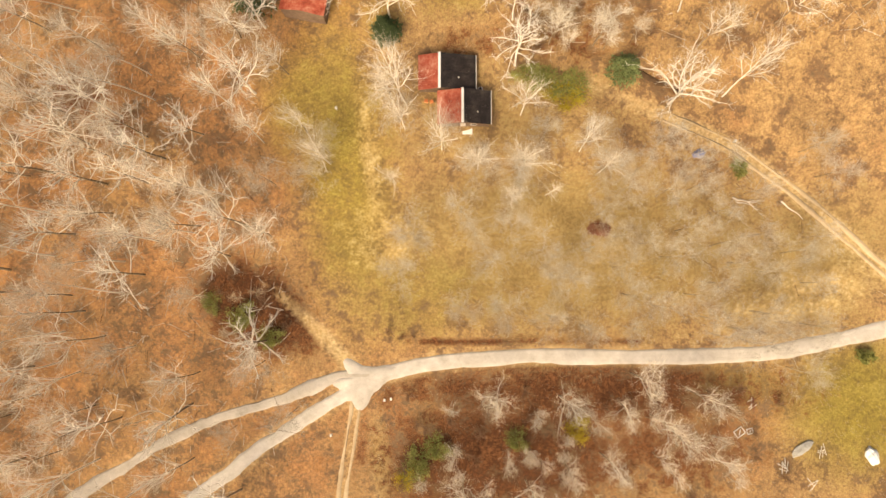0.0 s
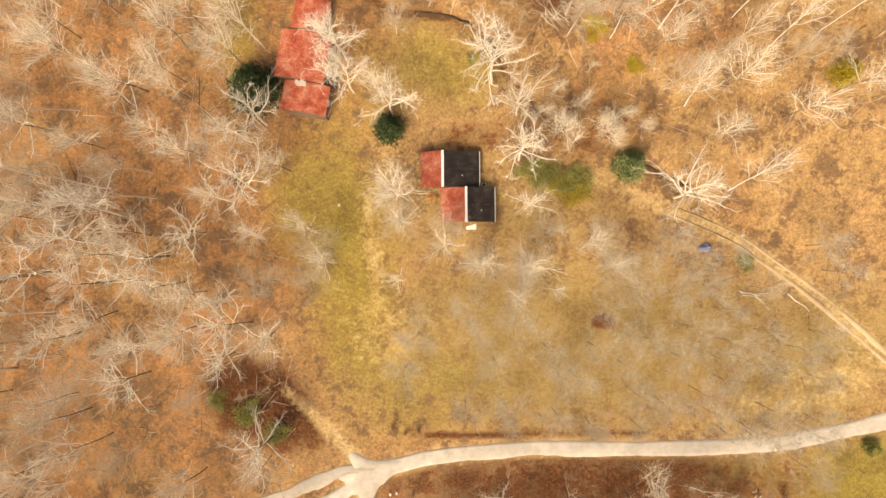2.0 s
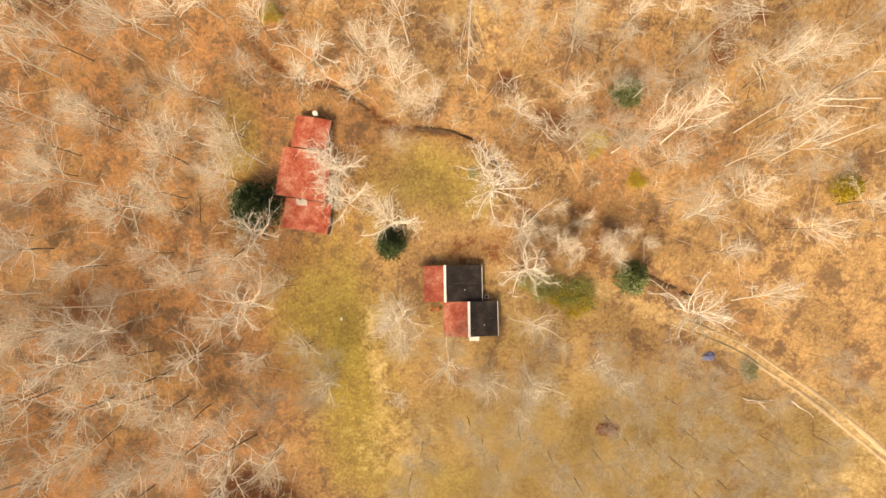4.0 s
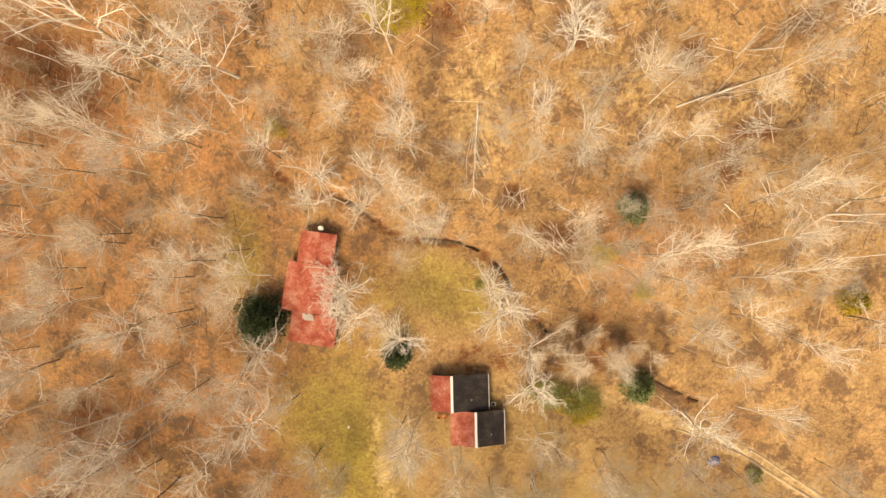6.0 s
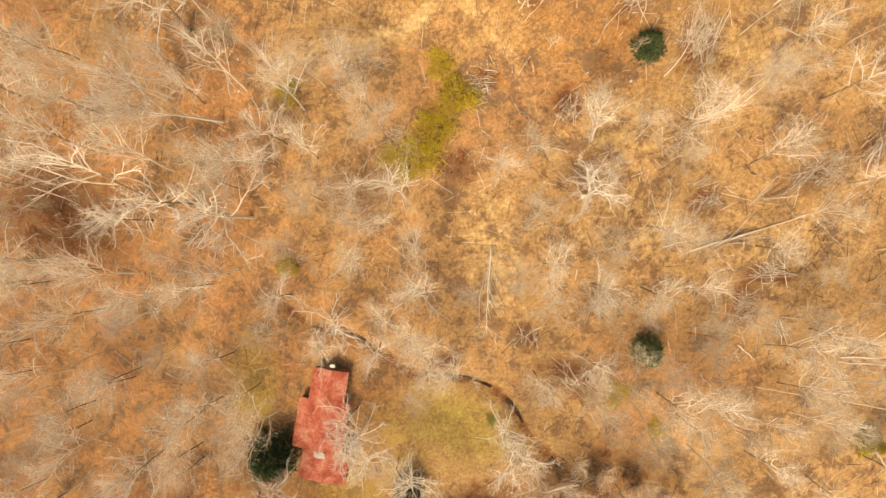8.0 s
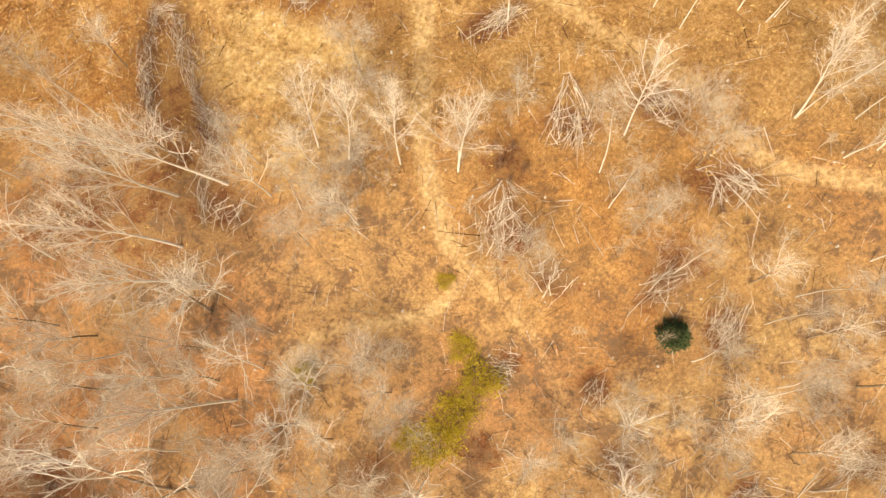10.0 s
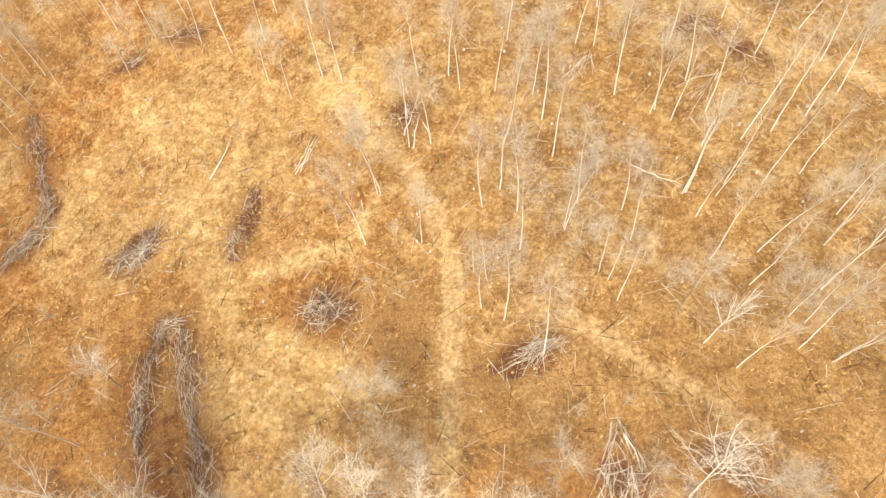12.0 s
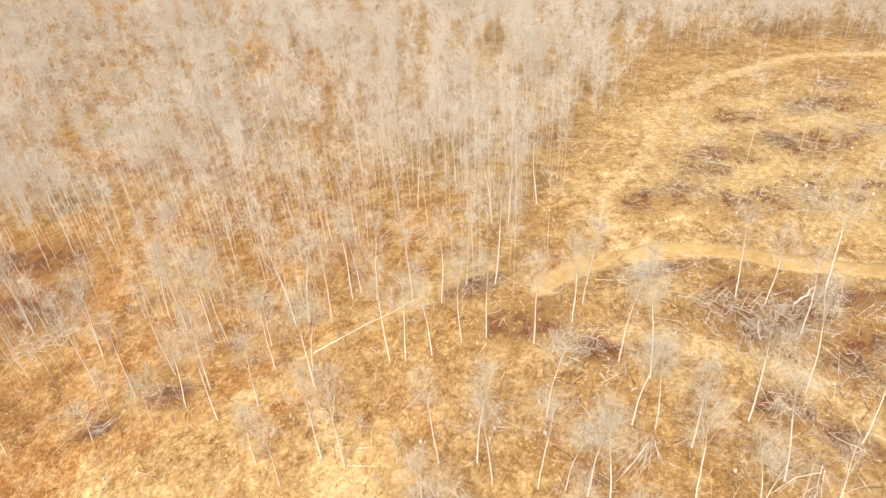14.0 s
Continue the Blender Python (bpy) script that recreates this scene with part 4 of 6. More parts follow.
for x, y, s in ((1.0, 143.0, 0.8), (3.0, 145.2, 0.9), (0.2, 146.0, 0.7), (4.4, 142.6, 0.7), (2.2, 141.0, 0.6), (-29.8, 175.4, 0.7), (-28.2, 172.8, 0.6), (-62.5, 190.5, 0.6), (33.0, 135.5, 0.7), (36.5, 134.0, 0.6)):
    plant(BRUSHY, x, y, s, "brown shrubs on the cut slope")

# pale hazy trees on the lower hillside
for x, y in ((-24, 138), (-19, 141.5), (-28.5, 133), (-16, 151), (3.5, 128.5), (20, 133), (30, 142.5), (26.5, 147), (-17.4, 115.4), (-14.5, 107.2), (-25.6, 97), (-20, 159), (-40, 99.5), (33, 168), (22, 171), (8, 178)):
    plant(MEADOW, x, y, 1.15, "hazy trees on the hillside")

# slender trunks on the upper slope
for row in (((-79, 238.5), (-69.7, 235), (-51.7, 227), (-45.1, 228.5), (-43.2, 218.5), (-21.1, 192.9), (-16.6, 200.8), (-20.5, 232), (-11.3, 233.5), (-9.8, 213.7), (-7.9, 210.5), (-4.9, 188.5), (0.4, 187.3), (7.1, 184.0), (6.4, 196.0), (15.9, 222.9), (12.2, 226.3), (14.7, 215.5), (17.0, 205.9), (11.8, 216.4), (25.2, 188.4), (31.2, 189.2)),
            ((36.7, 189), (16.7, 181.6), (22.7, 202.1), (30.6, 201.6), (-1.4, 198.1), (-14.4, 183.7), (-32.7, 217.8), (-29.0, 216.0), (-38.5, 214.4), (-41.2, 243.3), (-38.9, 244), (-34.3, 242.9), (-31.1, 247.5), (-16.2, 232.1), (-7.3, 233.7), (0.5, 219.0), (0.1, 231.1), (1.4, 208.6), (18.8, 212.8), (27.2, 215.7), (8.9, 237.8), (5, 265.8)),
            ((-98.2, 252.3), (-68.8, 251.4), (-58.4, 245.7), (-43.1, 234.2), (-23.2, 232.3), (-19.8, 244.8), (-4.4, 261.4), (-1.2, 260.7), (-19.4, 269.8), (-29.6, 248.5), (4.1, 207.6), (36, 218.8), (40.9, 163.2), (36.5, 169.4), (28.2, 162.7), (27.4, 177.9), (44.3, 148.8), (15.6, 141.8), (0.5, 181.4), (2.8, 165.4), (7.2, 183.6), (-5.6, 172.6), (-5.1, 143.6), (-21.7, 192.7), (13.8, 172.8))):
    for x, y in row:
        plant(POLE if x > 24 and 160 < y < 205 else SLENDER, x, y, random.uniform(0.75, 1.0), "slender trees on the slope", (random.gauss(0, 2), random.gauss(0, 2)))
# paler straight trunks standing close together higher up
for x, y, s in ((-2.1, 190.9, 0.85), (11.6, 177.0, 0.6), (12.8, 175.8, 0.65), (21.9, 201.5, 0.8), (25.0, 200.2, 0.75), (25.6, 188.5, 1.0), (35.1, 196.5, 0.95), (39.8, 197.6, 0.9), (26.4, 184.4, 0.6), (29.7, 187.4, 0.6), (32.4, 174.2, 0.65), (38.6, 168.6, 0.75), (43.8, 179.5, 1.0), (44.8, 180.3, 0.85), (41.9, 173.2, 1.0), (50.2, 179.1, 0.9), (42.7, 190.6, 0.8), (42.2, 163.9, 0.7), (-6.5, 178.3, 0.55), (-4.6, 176.7, 0.6)):
    plant(POLE, x, y, s, "slender trees on the slope", (random.gauss(0, 2), random.gauss(0, 2)))


def off_lanes(X, Y, gap, lanes):
    return np.min(np.stack([line_distance(X, Y, q) for q in lanes]), 0) > gap


AVOID = [MAIN_ROAD[::4], SW_ROAD[::4], NW_ROAD[::4], S_TRACK[::4], E_TRACK[::4], RIDGE_ROAD[::3], HILL_TRACK[::4], SIDE_TRACK[::4]]


def open_spot(x, y, gap):
    if min(line_distance(np.array(x), np.array(y), q) for q in AVOID) < 2.6:
        return False
    if -9 < x < 9 and 26 < y < 44 or -34 < x < -20 and 45 < y < 70:
        return False
    return min((x - a) ** 2 + (y - b) ** 2 for a, b in TAKEN) > gap * gap


def wood(x, y):
    """How thickly trees stand at a place (0 to 1) and of which kinds."""
    if 100 < y < 236 and x > 74 or y < 150 and x < -93 or x > 90:
        return 0.0, ""
    if -11 < x < 7 and 92 < y < 113 or -69 < x < -58 and 89 < y < 97:
        return 0.0, ""
    if y < -20 and x > -12 and x < 64:
        return 0.95, "south"
    if y < -16 and -18 < x:
        return 0.0, ""
    if y < 108 and x < -33:
        return 0.72, "west"
    if y < 108 and y > 70 and x < 0:
        return 0.55, "west"
    if 48 < y < 112 and x > 6:
        return (0.66 if x < 62 else 0.72), "north_east"
    if 34 < y <= 48 and x > 42:
        return 0.55, "north_east"
    if y <= 48:
        return 0.0, ""
    if y < 112:
        return 0.15, "west"
    if y < 168 and x < -36:
        return (0.5 if y < 126 else 0.3 if x < -62 else 0.06), "west"
    if y < 176:
        return (0.5 if x > 12 else 0.15 if x < -36 else 0.22), "hill"
    if y < 242:
        if -95 < x < -28 and y < 226:
            return 0.04, "hill"
        return (0.34 if x > -28 else 0.75), "slope"
    if x > 8 and x < 120 and y < 330:
        return 0.05, "slope"
    return 0.85, "slope"


def scatter_wood():
    rng = random.Random(5)
    labels = {"west": "trees of the western wood", "north_east": "trees of the eastern wood", "south": "trees below the road", "hill": "trees of the hillside", "slope": "trees of the upper slope"}
    gx = -112.0
    while gx < 110:
        gy = -60.0
        while gy < 247:
            x, y = gx + rng.uniform(0, 5.6), gy + rng.uniform(0, 5.6)
            gy += 5.6
            p, where = wood(x, y)
            if rng.random() > p or not open_spot(x, y, 3.4):
                continue
            q = rng.random()
            if where == "north_east":
                kind = OAK if q < 0.18 else FAN if q < 0.26 else SLENDER if q < 0.36 else HAZY if q < 0.86 else SAPLING
            elif where == "west":
                kind = BROAD if q < 0.19 and not (-52 < x < -20 and 28 < y < 75) else OAK if q < 0.40 else FAN if q < 0.62 else SLENDER if q < 0.74 else HAZY if q < 0.92 else SAPLING
            elif where == "south":
                kind = BRUSHY if q < 0.52 else SAPLING if q < 0.64 else OAK if q < 0.80 else HAZY
            elif where == "hill":
                kind = SLENDER if q < 0.36 else FAN if q < 0.48 else HAZY if q < 0.75 else SAPLING
            else:
                kind = SLENDER if q < 0.66 else SAPLING if q < 0.8 else HAZY
            if -46 < x < -33 and -11 < y < 2 or -36.5 < x < -26 and 45 < y < 58:
                kind = SAPLING
            plant(kind, x, y, rng.uniform(0.85, 1.2) if where in ("west", "north_east") else rng.uniform(0.7, 1.05), labels[where], (rng.gauss(0, 3), rng.gauss(0, 3)), "", rng)
        gx += 5.6


scatter_wood()


def far_wood():
    """The woods beyond, one mesh of simple bare trees."""
    rng = np.random.default_rng(77)
    n = 5200
    Y = 240 + 230 * rng.random(n) ** 1.15
    half = 85 + (Y - 246) * 0.9
    X = -14 + rng.uniform(-1, 1, n) * half
    keep = (rng.random(n) < np.clip((Y - 236) / 40, 0.25, 1)) & ~((X > 5 + 0.47 * np.maximum(Y - 258, 0) + rng.normal(0, 4, n)) & (X < 135) & (Y < 338 + 0.06 * X)) & off_lanes(X, Y, 3.0, [TOP_ROAD[::4], RIDGE_ROAD[::4]])
    keep |= (rng.random(n) < 0.03) & off_lanes(X, Y, 3.0, [TOP_ROAD[::4], RIDGE_ROAD[::4]])
    clump = np.sin(X * 0.11 + 0.05 * Y + 1.0) + np.sin(0.09 * Y - 0.06 * X) + np.sin(0.19 * X - 0.12 * Y + 2.0) + np.sin(0.21 * Y + 0.13 * X)
    keep &= rng.random(n) < np.clip(0.72 + 0.26 * clump, 0.2, 1.0)
    X, Y = X[keep], Y[keep]
    Z = land(X, Y)
    trunk, tw = [], []
    for px, py, z in zip(X, Y, Z):
        h = rng.uniform(13, 21)
        # Twigs thicken with distance, so that far crowns blur like haze.
        wide = 1 + np.clip((py - 295) / 70, 0, 2)
        lx, ly = rng.normal(0, 0.7, 2)
        m = (px + lx * 0.5 + rng.normal(0, 0.15), py + ly * 0.5, z + h * 0.5)
        r = rng.uniform(0.028, 0.055) if py < 300 else rng.uniform(0.02, 0.04)
        trunk.append((px, py, z - 0.3, *m, r, r * 0.75))
        trunk.append((*m, px + lx, py + ly, z + h * 0.95, r * 0.75, 0.02))
        a0 = rng.uniform(0, math.tau)
        for k in range(5 if py < 285 else 8):
            u = rng.uniform(0.55 if py < 285 else 0.30, 0.96)
            a = a0 + 2.4 * k
            e = rng.uniform(0.35, 1.0)
            ln = rng.uniform(1.6, 3.6) * (1.4 - u * 0.6)
            bx, by, bz = px + lx * u, py + ly * u, z + h * u
            ex, ey, ez = bx + math.cos(a) * math.sin(e) * ln, by + math.sin(a) * math.sin(e) * ln, bz + math.cos(e) * ln
            tw.append((bx, by, bz, ex, ey, ez, 0.022 * wide ** 0.5))
            for j in range(17 if py < 330 else 14):
                f = rng.uniform(0.3, 1.1)
                q = rng.normal(0, 1.45 if py < 285 else 1.8, 3) + (0, 0, 0.4)
                cx, cy, cz = bx + (ex - bx) * f, by + (ey - by) * f, bz + (ez - bz) * f
                tw.append((cx, cy, cz, cx + q[0], cy + q[1], cz + q[2], 0.0155 * wide))
    V, F = [], []
    tube_arrays(trunk, 3, V, F)
    vee_arrays(tw, V, F)
    tagged(new("far_woods", arrays_mesh("far_woods", V, F, FAR_HAZE_TWIG)), "distant leafless woods on the far slope", "woods", kind="stuff")


far_wood()

# ---- evergreens and leafy shrubs ----


def leafy(name, seed, radius, height, shape, count, leaf, material, bark=GREY_BARK):
    """Trunk mesh and a crown of many small sprays; shape: cone or dome."""
    rng = np.random.default_rng(seed)
    segs = []
    branch(rng, np.array([0, 0, -0.3]), np.array([0, 0, 1.0]), height * 0.9, 0.06 + radius * 0.04, 0.03, 6, 0.05, 0.05, segs)
    lobes = [(rng.uniform(0, math.tau), rng.uniform(0.15, 1.0), rng.uniform(0.25, 0.85), rng.uniform(0.16, 0.46)) for _ in range(19)]
    V, F = [], []
    pts = []
    for k in range(count):
        if shape == "cone":
            u = rng.uniform(0.04, 1.0) ** 0.8
            a = rng.uniform(0, math.tau)
            r = radius * (1.04 - u ** 1.7) * (0.82 + 0.10 * math.sin(3 * a + 7 * u) + 0.09 * math.sin(7 * a - 13 * u) + 0.08 * math.sin(11 * a + 23 * u)) * rng.uniform(0.25, 1.3) ** 0.75
            c = np.array([r * math.cos(a), r * math.sin(a), height * u])
        else:
            a, q, u, s = lobes[k % len(lobes)]
            d = unit(rng.normal(0, 1, 3)) * rng.uniform(0.2, 1.5) * s * radius
            c = np.array([q * radius * 0.9 * math.cos(a), q * radius * 0.9 * math.sin(a), height * u * 0.8]) + d * np.array([1, 1, 0.8])
            c[2] = max(c[2], 0.1)
        pts.append(c)
    P = np.array(pts)
    n = len(P)
    out = P * np.array([1, 1, 0.4])
    out /= np.linalg.norm(out, axis=1, keepdims=True) + 1e-6
    d1 = out + rng.normal(0, 0.5, (n, 3))
    d1 /= np.linalg.norm(d1, axis=1, keepdims=True)
    d2 = np.cross(d1, rng.normal(0, 1, (n, 3)))
    d2 /= np.linalg.norm(d2, axis=1, keepdims=True)
    d3 = np.cross(d1, d2)
    s = leaf * rng.uniform(0.6, 1.3, (n, 1))
    quad = np.stack([P - d1 * s * 0.3, P + d2 * s * 0.42, P + d1 * s, P - d2 * s * 0.42, P + d3 * s * 0.3], 1)
    base = np.arange(n)[:, None, None] * 5
    tri = np.array([(0, 1, 4), (1, 2, 4), (2, 3, 4), (3, 0, 4)])
    V2 = [quad.reshape(-1, 3)]
    F2 = [(base + tri[None]).reshape(-1, 3)]
    tube_arrays(segs, 6, V, F)
    return arrays_mesh("trunk", V, F, bark, True), arrays_mesh("crown", V2, F2, material)


CEDAR = leafy("cedar", 1, 3.0, 6.5, "cone", 3000, 0.42, DARK_NEEDLES)
BIG_EVERGREEN = leafy("evergreen", 2, 4.7, 9.0, "cone", 5200, 0.46, DARK_NEEDLES)
SOFT_CEDAR = leafy("cedar", 8, 3.1, 5.5, "cone", 2200, 0.45, SOFT_NEEDLES)
OLIVE_CEDAR = leafy("cedar", 6, 3.0, 6.5, "cone", 1500, 0.55, OLIVE_LEAVES)
GREEN_BUSH = leafy("bush", 3, 3.4, 3.6, "dome", 1300, 0.28, GREEN_LEAVES)
OLIVE_BUSH = leafy("bush", 4, 4.4, 5.0, "dome", 1700, 0.30, OLIVE_LEAVES)
ROUND_BUSH = leafy("bush", 5, 1.5, 2.0, "dome", 900, 0.30, GREEN_LEAVES)


def plant_leafy(name, label, cat, meshes, x, y, s=1.0, squash=1.0, group=""):
    ob = thing(name, x, y, gz(x, y), label, cat, group)
    ob.matrix_basis = pose(x, y, gz(x, y) - 0.03, 0, 0, random.uniform(0, 360))
    ob.scale = (s, s, s * squash)
    part("trunk", meshes[0], None, ob)
    part("crown", meshes[1], None, ob)
    return ob


plant_leafy("evergreen_tree", "large dark evergreen tree beside the long red roof", "tree", BIG_EVERGREEN, -36.8, 52.6)
plant_leafy("evergreen_tree", "dark evergreen tree between house and long building", "tree", CEDAR, -12.8, 45.6, 0.95)
plant_leafy("evergreen_tree", "mid-green evergreen tree beside the dirt track", "tree", SOFT_CEDAR, 30.9, 38.6, 1.0)
plant_leafy("evergreen_tree", "small deep olive evergreen among bare trees", "tree", SOFT_CEDAR, 28.8, 70.6, 0.9, 1.3, "scattered evergreens")
for x, y, s in ((26.6, 118.6, 0.85),):
    plant_leafy("evergreen_tree", "small dark evergreen among bare trees", "tree", CEDAR, x, y, s, 1.0, "scattered evergreens")
plant_leafy("evergreen_tree", "small olive evergreen among bare trees", "tree", OLIVE_CEDAR, 67.1, 53.8, 0.85, 1.0, "scattered evergreens")
for x, y, s in ((-117.8, 332, 1.0), (-114.5, 335, 0.9)):
    plant_leafy("evergreen_tree", "small olive evergreen in the distant woods", "tree", OLIVE_CEDAR, x, y, s * 0.6, 1.2, "scattered evergreens")
for x, y, s, m in ((13.2, 38.2, 1.0, 0), (16.0, 37.2, 0.9, 0), (20.4, 36.2, 1.1, 0), (21.8, 33.8, 0.7, 1), (18, 34.6, 0.5, 1), (24.5, 62.5, 0.6, 1), (2.2, 57.8, 0.35, 0), (-46.0, -4.6, 0.7, 0), (-39.7, -6.7, 0.9, 0), (-34.5, -10.9, 0.8, 0), (-7.2, -34.0, 1.0, 0), (-3.5, -31.9, 0.9, 0), (11.3, -30.5, 0.8, 0), (22.5, -27.9, 0.65, 1), (-10.0, -37, 0.5, 1), (-7.8, 127.4, 0.38, 1), (-29.6, 114.3, 0.55, 1), (-3.4, 112.6, 0.95, 1), (-5.6, 107.6, 0.9, 1), (-9.0, 102.9, 1.0, 1), (-13.8, 103.6, 0.55, 1), (-5.0, 117.4, 0.62, 1), (-32.4, 86.2, 0.5, 1), (31, 56, 0.45, 1)):
    if m:
        plant_leafy("leafy_shrub", "yellow-olive leafy shrub among dry leaves", "shrub", OLIVE_BUSH, x, y, s, 0.8, "olive shrubs")
    else:
        plant_leafy("leafy_shrub", "green leafy shrub among bare branches", "shrub", GREEN_BUSH, x, y, s, 0.8, "green shrubs")
plant_leafy("round_bush", "small dark round bush beside the gravel road", "shrub", ROUND_BUSH, 77.8, -14.2, 1.0)
plant_leafy("round_bush", "small dark bush on the verge of the dirt track", "shrub", ROUND_BUSH, 52.7, 20.9, 1.05)
for x, y, s in ((-12.5, -9.9, 0.8), (-10.5, -10.8, 0.5), (-8.0, -10.5, 0.45), (-41.5, 1.0, 0.9), (-44, -2, 0.8), (-36, -3.5, 0.9), (57.5, -9.8, 0.7), (38, -24, 0.9), (33, -22.8, 0.8), (28, -23.5, 0.8), (14, -26, 0.9), (6, -25.4, 0.9), (-1, -26.4, 0.9), (-5.5, -28.2, 0.9), (16, 47.5, 0.9), (20, 47, 0.9), (28, 46, 0.8), (22.5, 49.5, 0.9), (-62.5, 29, 0.9), (-72, 96, 0.9), (-32, -8.5, 0.8), (-46.5, -1, 0.8)):
    plant(BRUSHY, x, y, s, "brown shrubs")


# ---- the house ----


def panel_roof(parent, name, ax, bx, y0, y1, za, zb, material, label, pitch=0.92):
    """A slope from (ax, za) up to (bx, zb), running y0 to y1, as separate lapped sheets with ribs."""
    slope = part(name, slab((ax, y0, za - 0.05), (bx, y0, zb - 0.05), (bx, y1, zb - 0.05), (ax, y1, za - 0.05), 0.12), WALL_PAINT, parent, label)
    n = max(1, round((y1 - y0) / pitch))
    w = (y1 - y0) / n
    bm = slab((ax, 0.01, za), (bx, 0.01, zb), (bx, w - 0.01, zb), (ax, w - 0.01, za), 0.045)
    for a, b in ((0.0, 0.07), (w * 0.5, w * 0.5 + 0.05)) if material is RED_ROOF else ():
        rib = slab((ax, a, za + 0.05), (bx, a, zb + 0.05), (bx, b, zb + 0.05), (ax, b, za + 0.05), 0.06)
        tmp = bpy.data.meshes.new("rib")
        rib.to_mesh(tmp)
        rib.free()
        bm.from_mesh(tmp)
        bpy.data.meshes.remove(tmp)
    me = bpy.data.meshes.new("roof_panel")
    bm.to_mesh(me)
    bm.free()
    me.materials.append(material)
    for k in range(n):
        ob = part("roof_panel", me, None, slope)
        ob.location = (0, y0 + k * w, random.uniform(0, 0.012))
    return slope


def window_part(parent, x, y, z, w, h, facing):
    """A framed window on a wall; facing: x or y and its sign."""
    sign = 1 if facing[1] == "+" else -1
    fr, gl = bmesh.new(), bmesh.new()
    d = 0.06 * sign
    if facing[0] == "y":
        for a, b, c, e in ((-w / 2, w / 2, h / 2 - 0.08, h / 2), (-w / 2, w / 2, -h / 2, -h / 2 + 0.08), (-w / 2, -w / 2 + 0.08, -h / 2 + 0.08, h / 2 - 0.08), (w / 2 - 0.08, w / 2, -h / 2 + 0.08, h / 2 - 0.08), (-0.03, 0.03, -h / 2 + 0.08, h / 2 - 0.08)):
            box(fr, a, b, min(0, d), max(0, d), c, e)
        box(gl, -w / 2 + 0.08, w / 2 - 0.08, min(0, d * 0.4), max(0, d * 0.4), -h / 2 + 0.08, h / 2 - 0.08)
    else:
        for a, b, c, e in ((-w / 2, w / 2, h / 2 - 0.08, h / 2), (-w / 2, w / 2, -h / 2, -h / 2 + 0.08), (-w / 2, -w / 2 + 0.08, -h / 2 + 0.08, h / 2 - 0.08), (w / 2 - 0.08, w / 2, -h / 2 + 0.08, h / 2 - 0.08)):
            box(fr, min(0, d), max(0, d), a, b, c, e)
        box(gl, min(0, d * 0.4), max(0, d * 0.4), -w / 2 + 0.08, w / 2 - 0.08, -h / 2 + 0.08, h / 2 - 0.08)
    win = part("window", fr, WHITE_PAINT, parent, "white window frame")
    win.location = (x, y, z)
    part("pane", gl, GLASS, win)


def gable_walls(parent, x0, x1, xr, y0, y1, zf, ze0, ze1, zr, material):
    """Four walls of a gabled block, ridge along y."""
    t = 0.18
    side = bmesh.new()
    box(side, x0, x0 + t, y0, y1, zf, ze0)
    part("wall", side, material, parent)
    side = bmesh.new()
    box(side, x1 - t, x1, y0, y1, zf, ze1)
    part("wall", side, material, parent)
    for y in (y0, y1 - t):
        bm = bmesh.new()
        prof = [(x0 + t, zf), (x1 - t, zf), (x1 - t, ze1), (xr, zr), (x0 + t, ze0)]
        a = [bm.verts.new((px, y + 0.003, pz)) for px, pz in prof]
        b = [bm.verts.new((px, y + t - 0.003, pz)) for px, pz in prof]
        bm.faces.new(a)
        bm.faces.new(b[::-1])
        for k in range(5):
            bm.faces.new((a[k], b[k], b[(k + 1) % 5], a[(k + 1) % 5]))
        bmesh.ops.recalc_face_normals(bm, faces=bm.faces)
        part("wall", bm, material, parent)


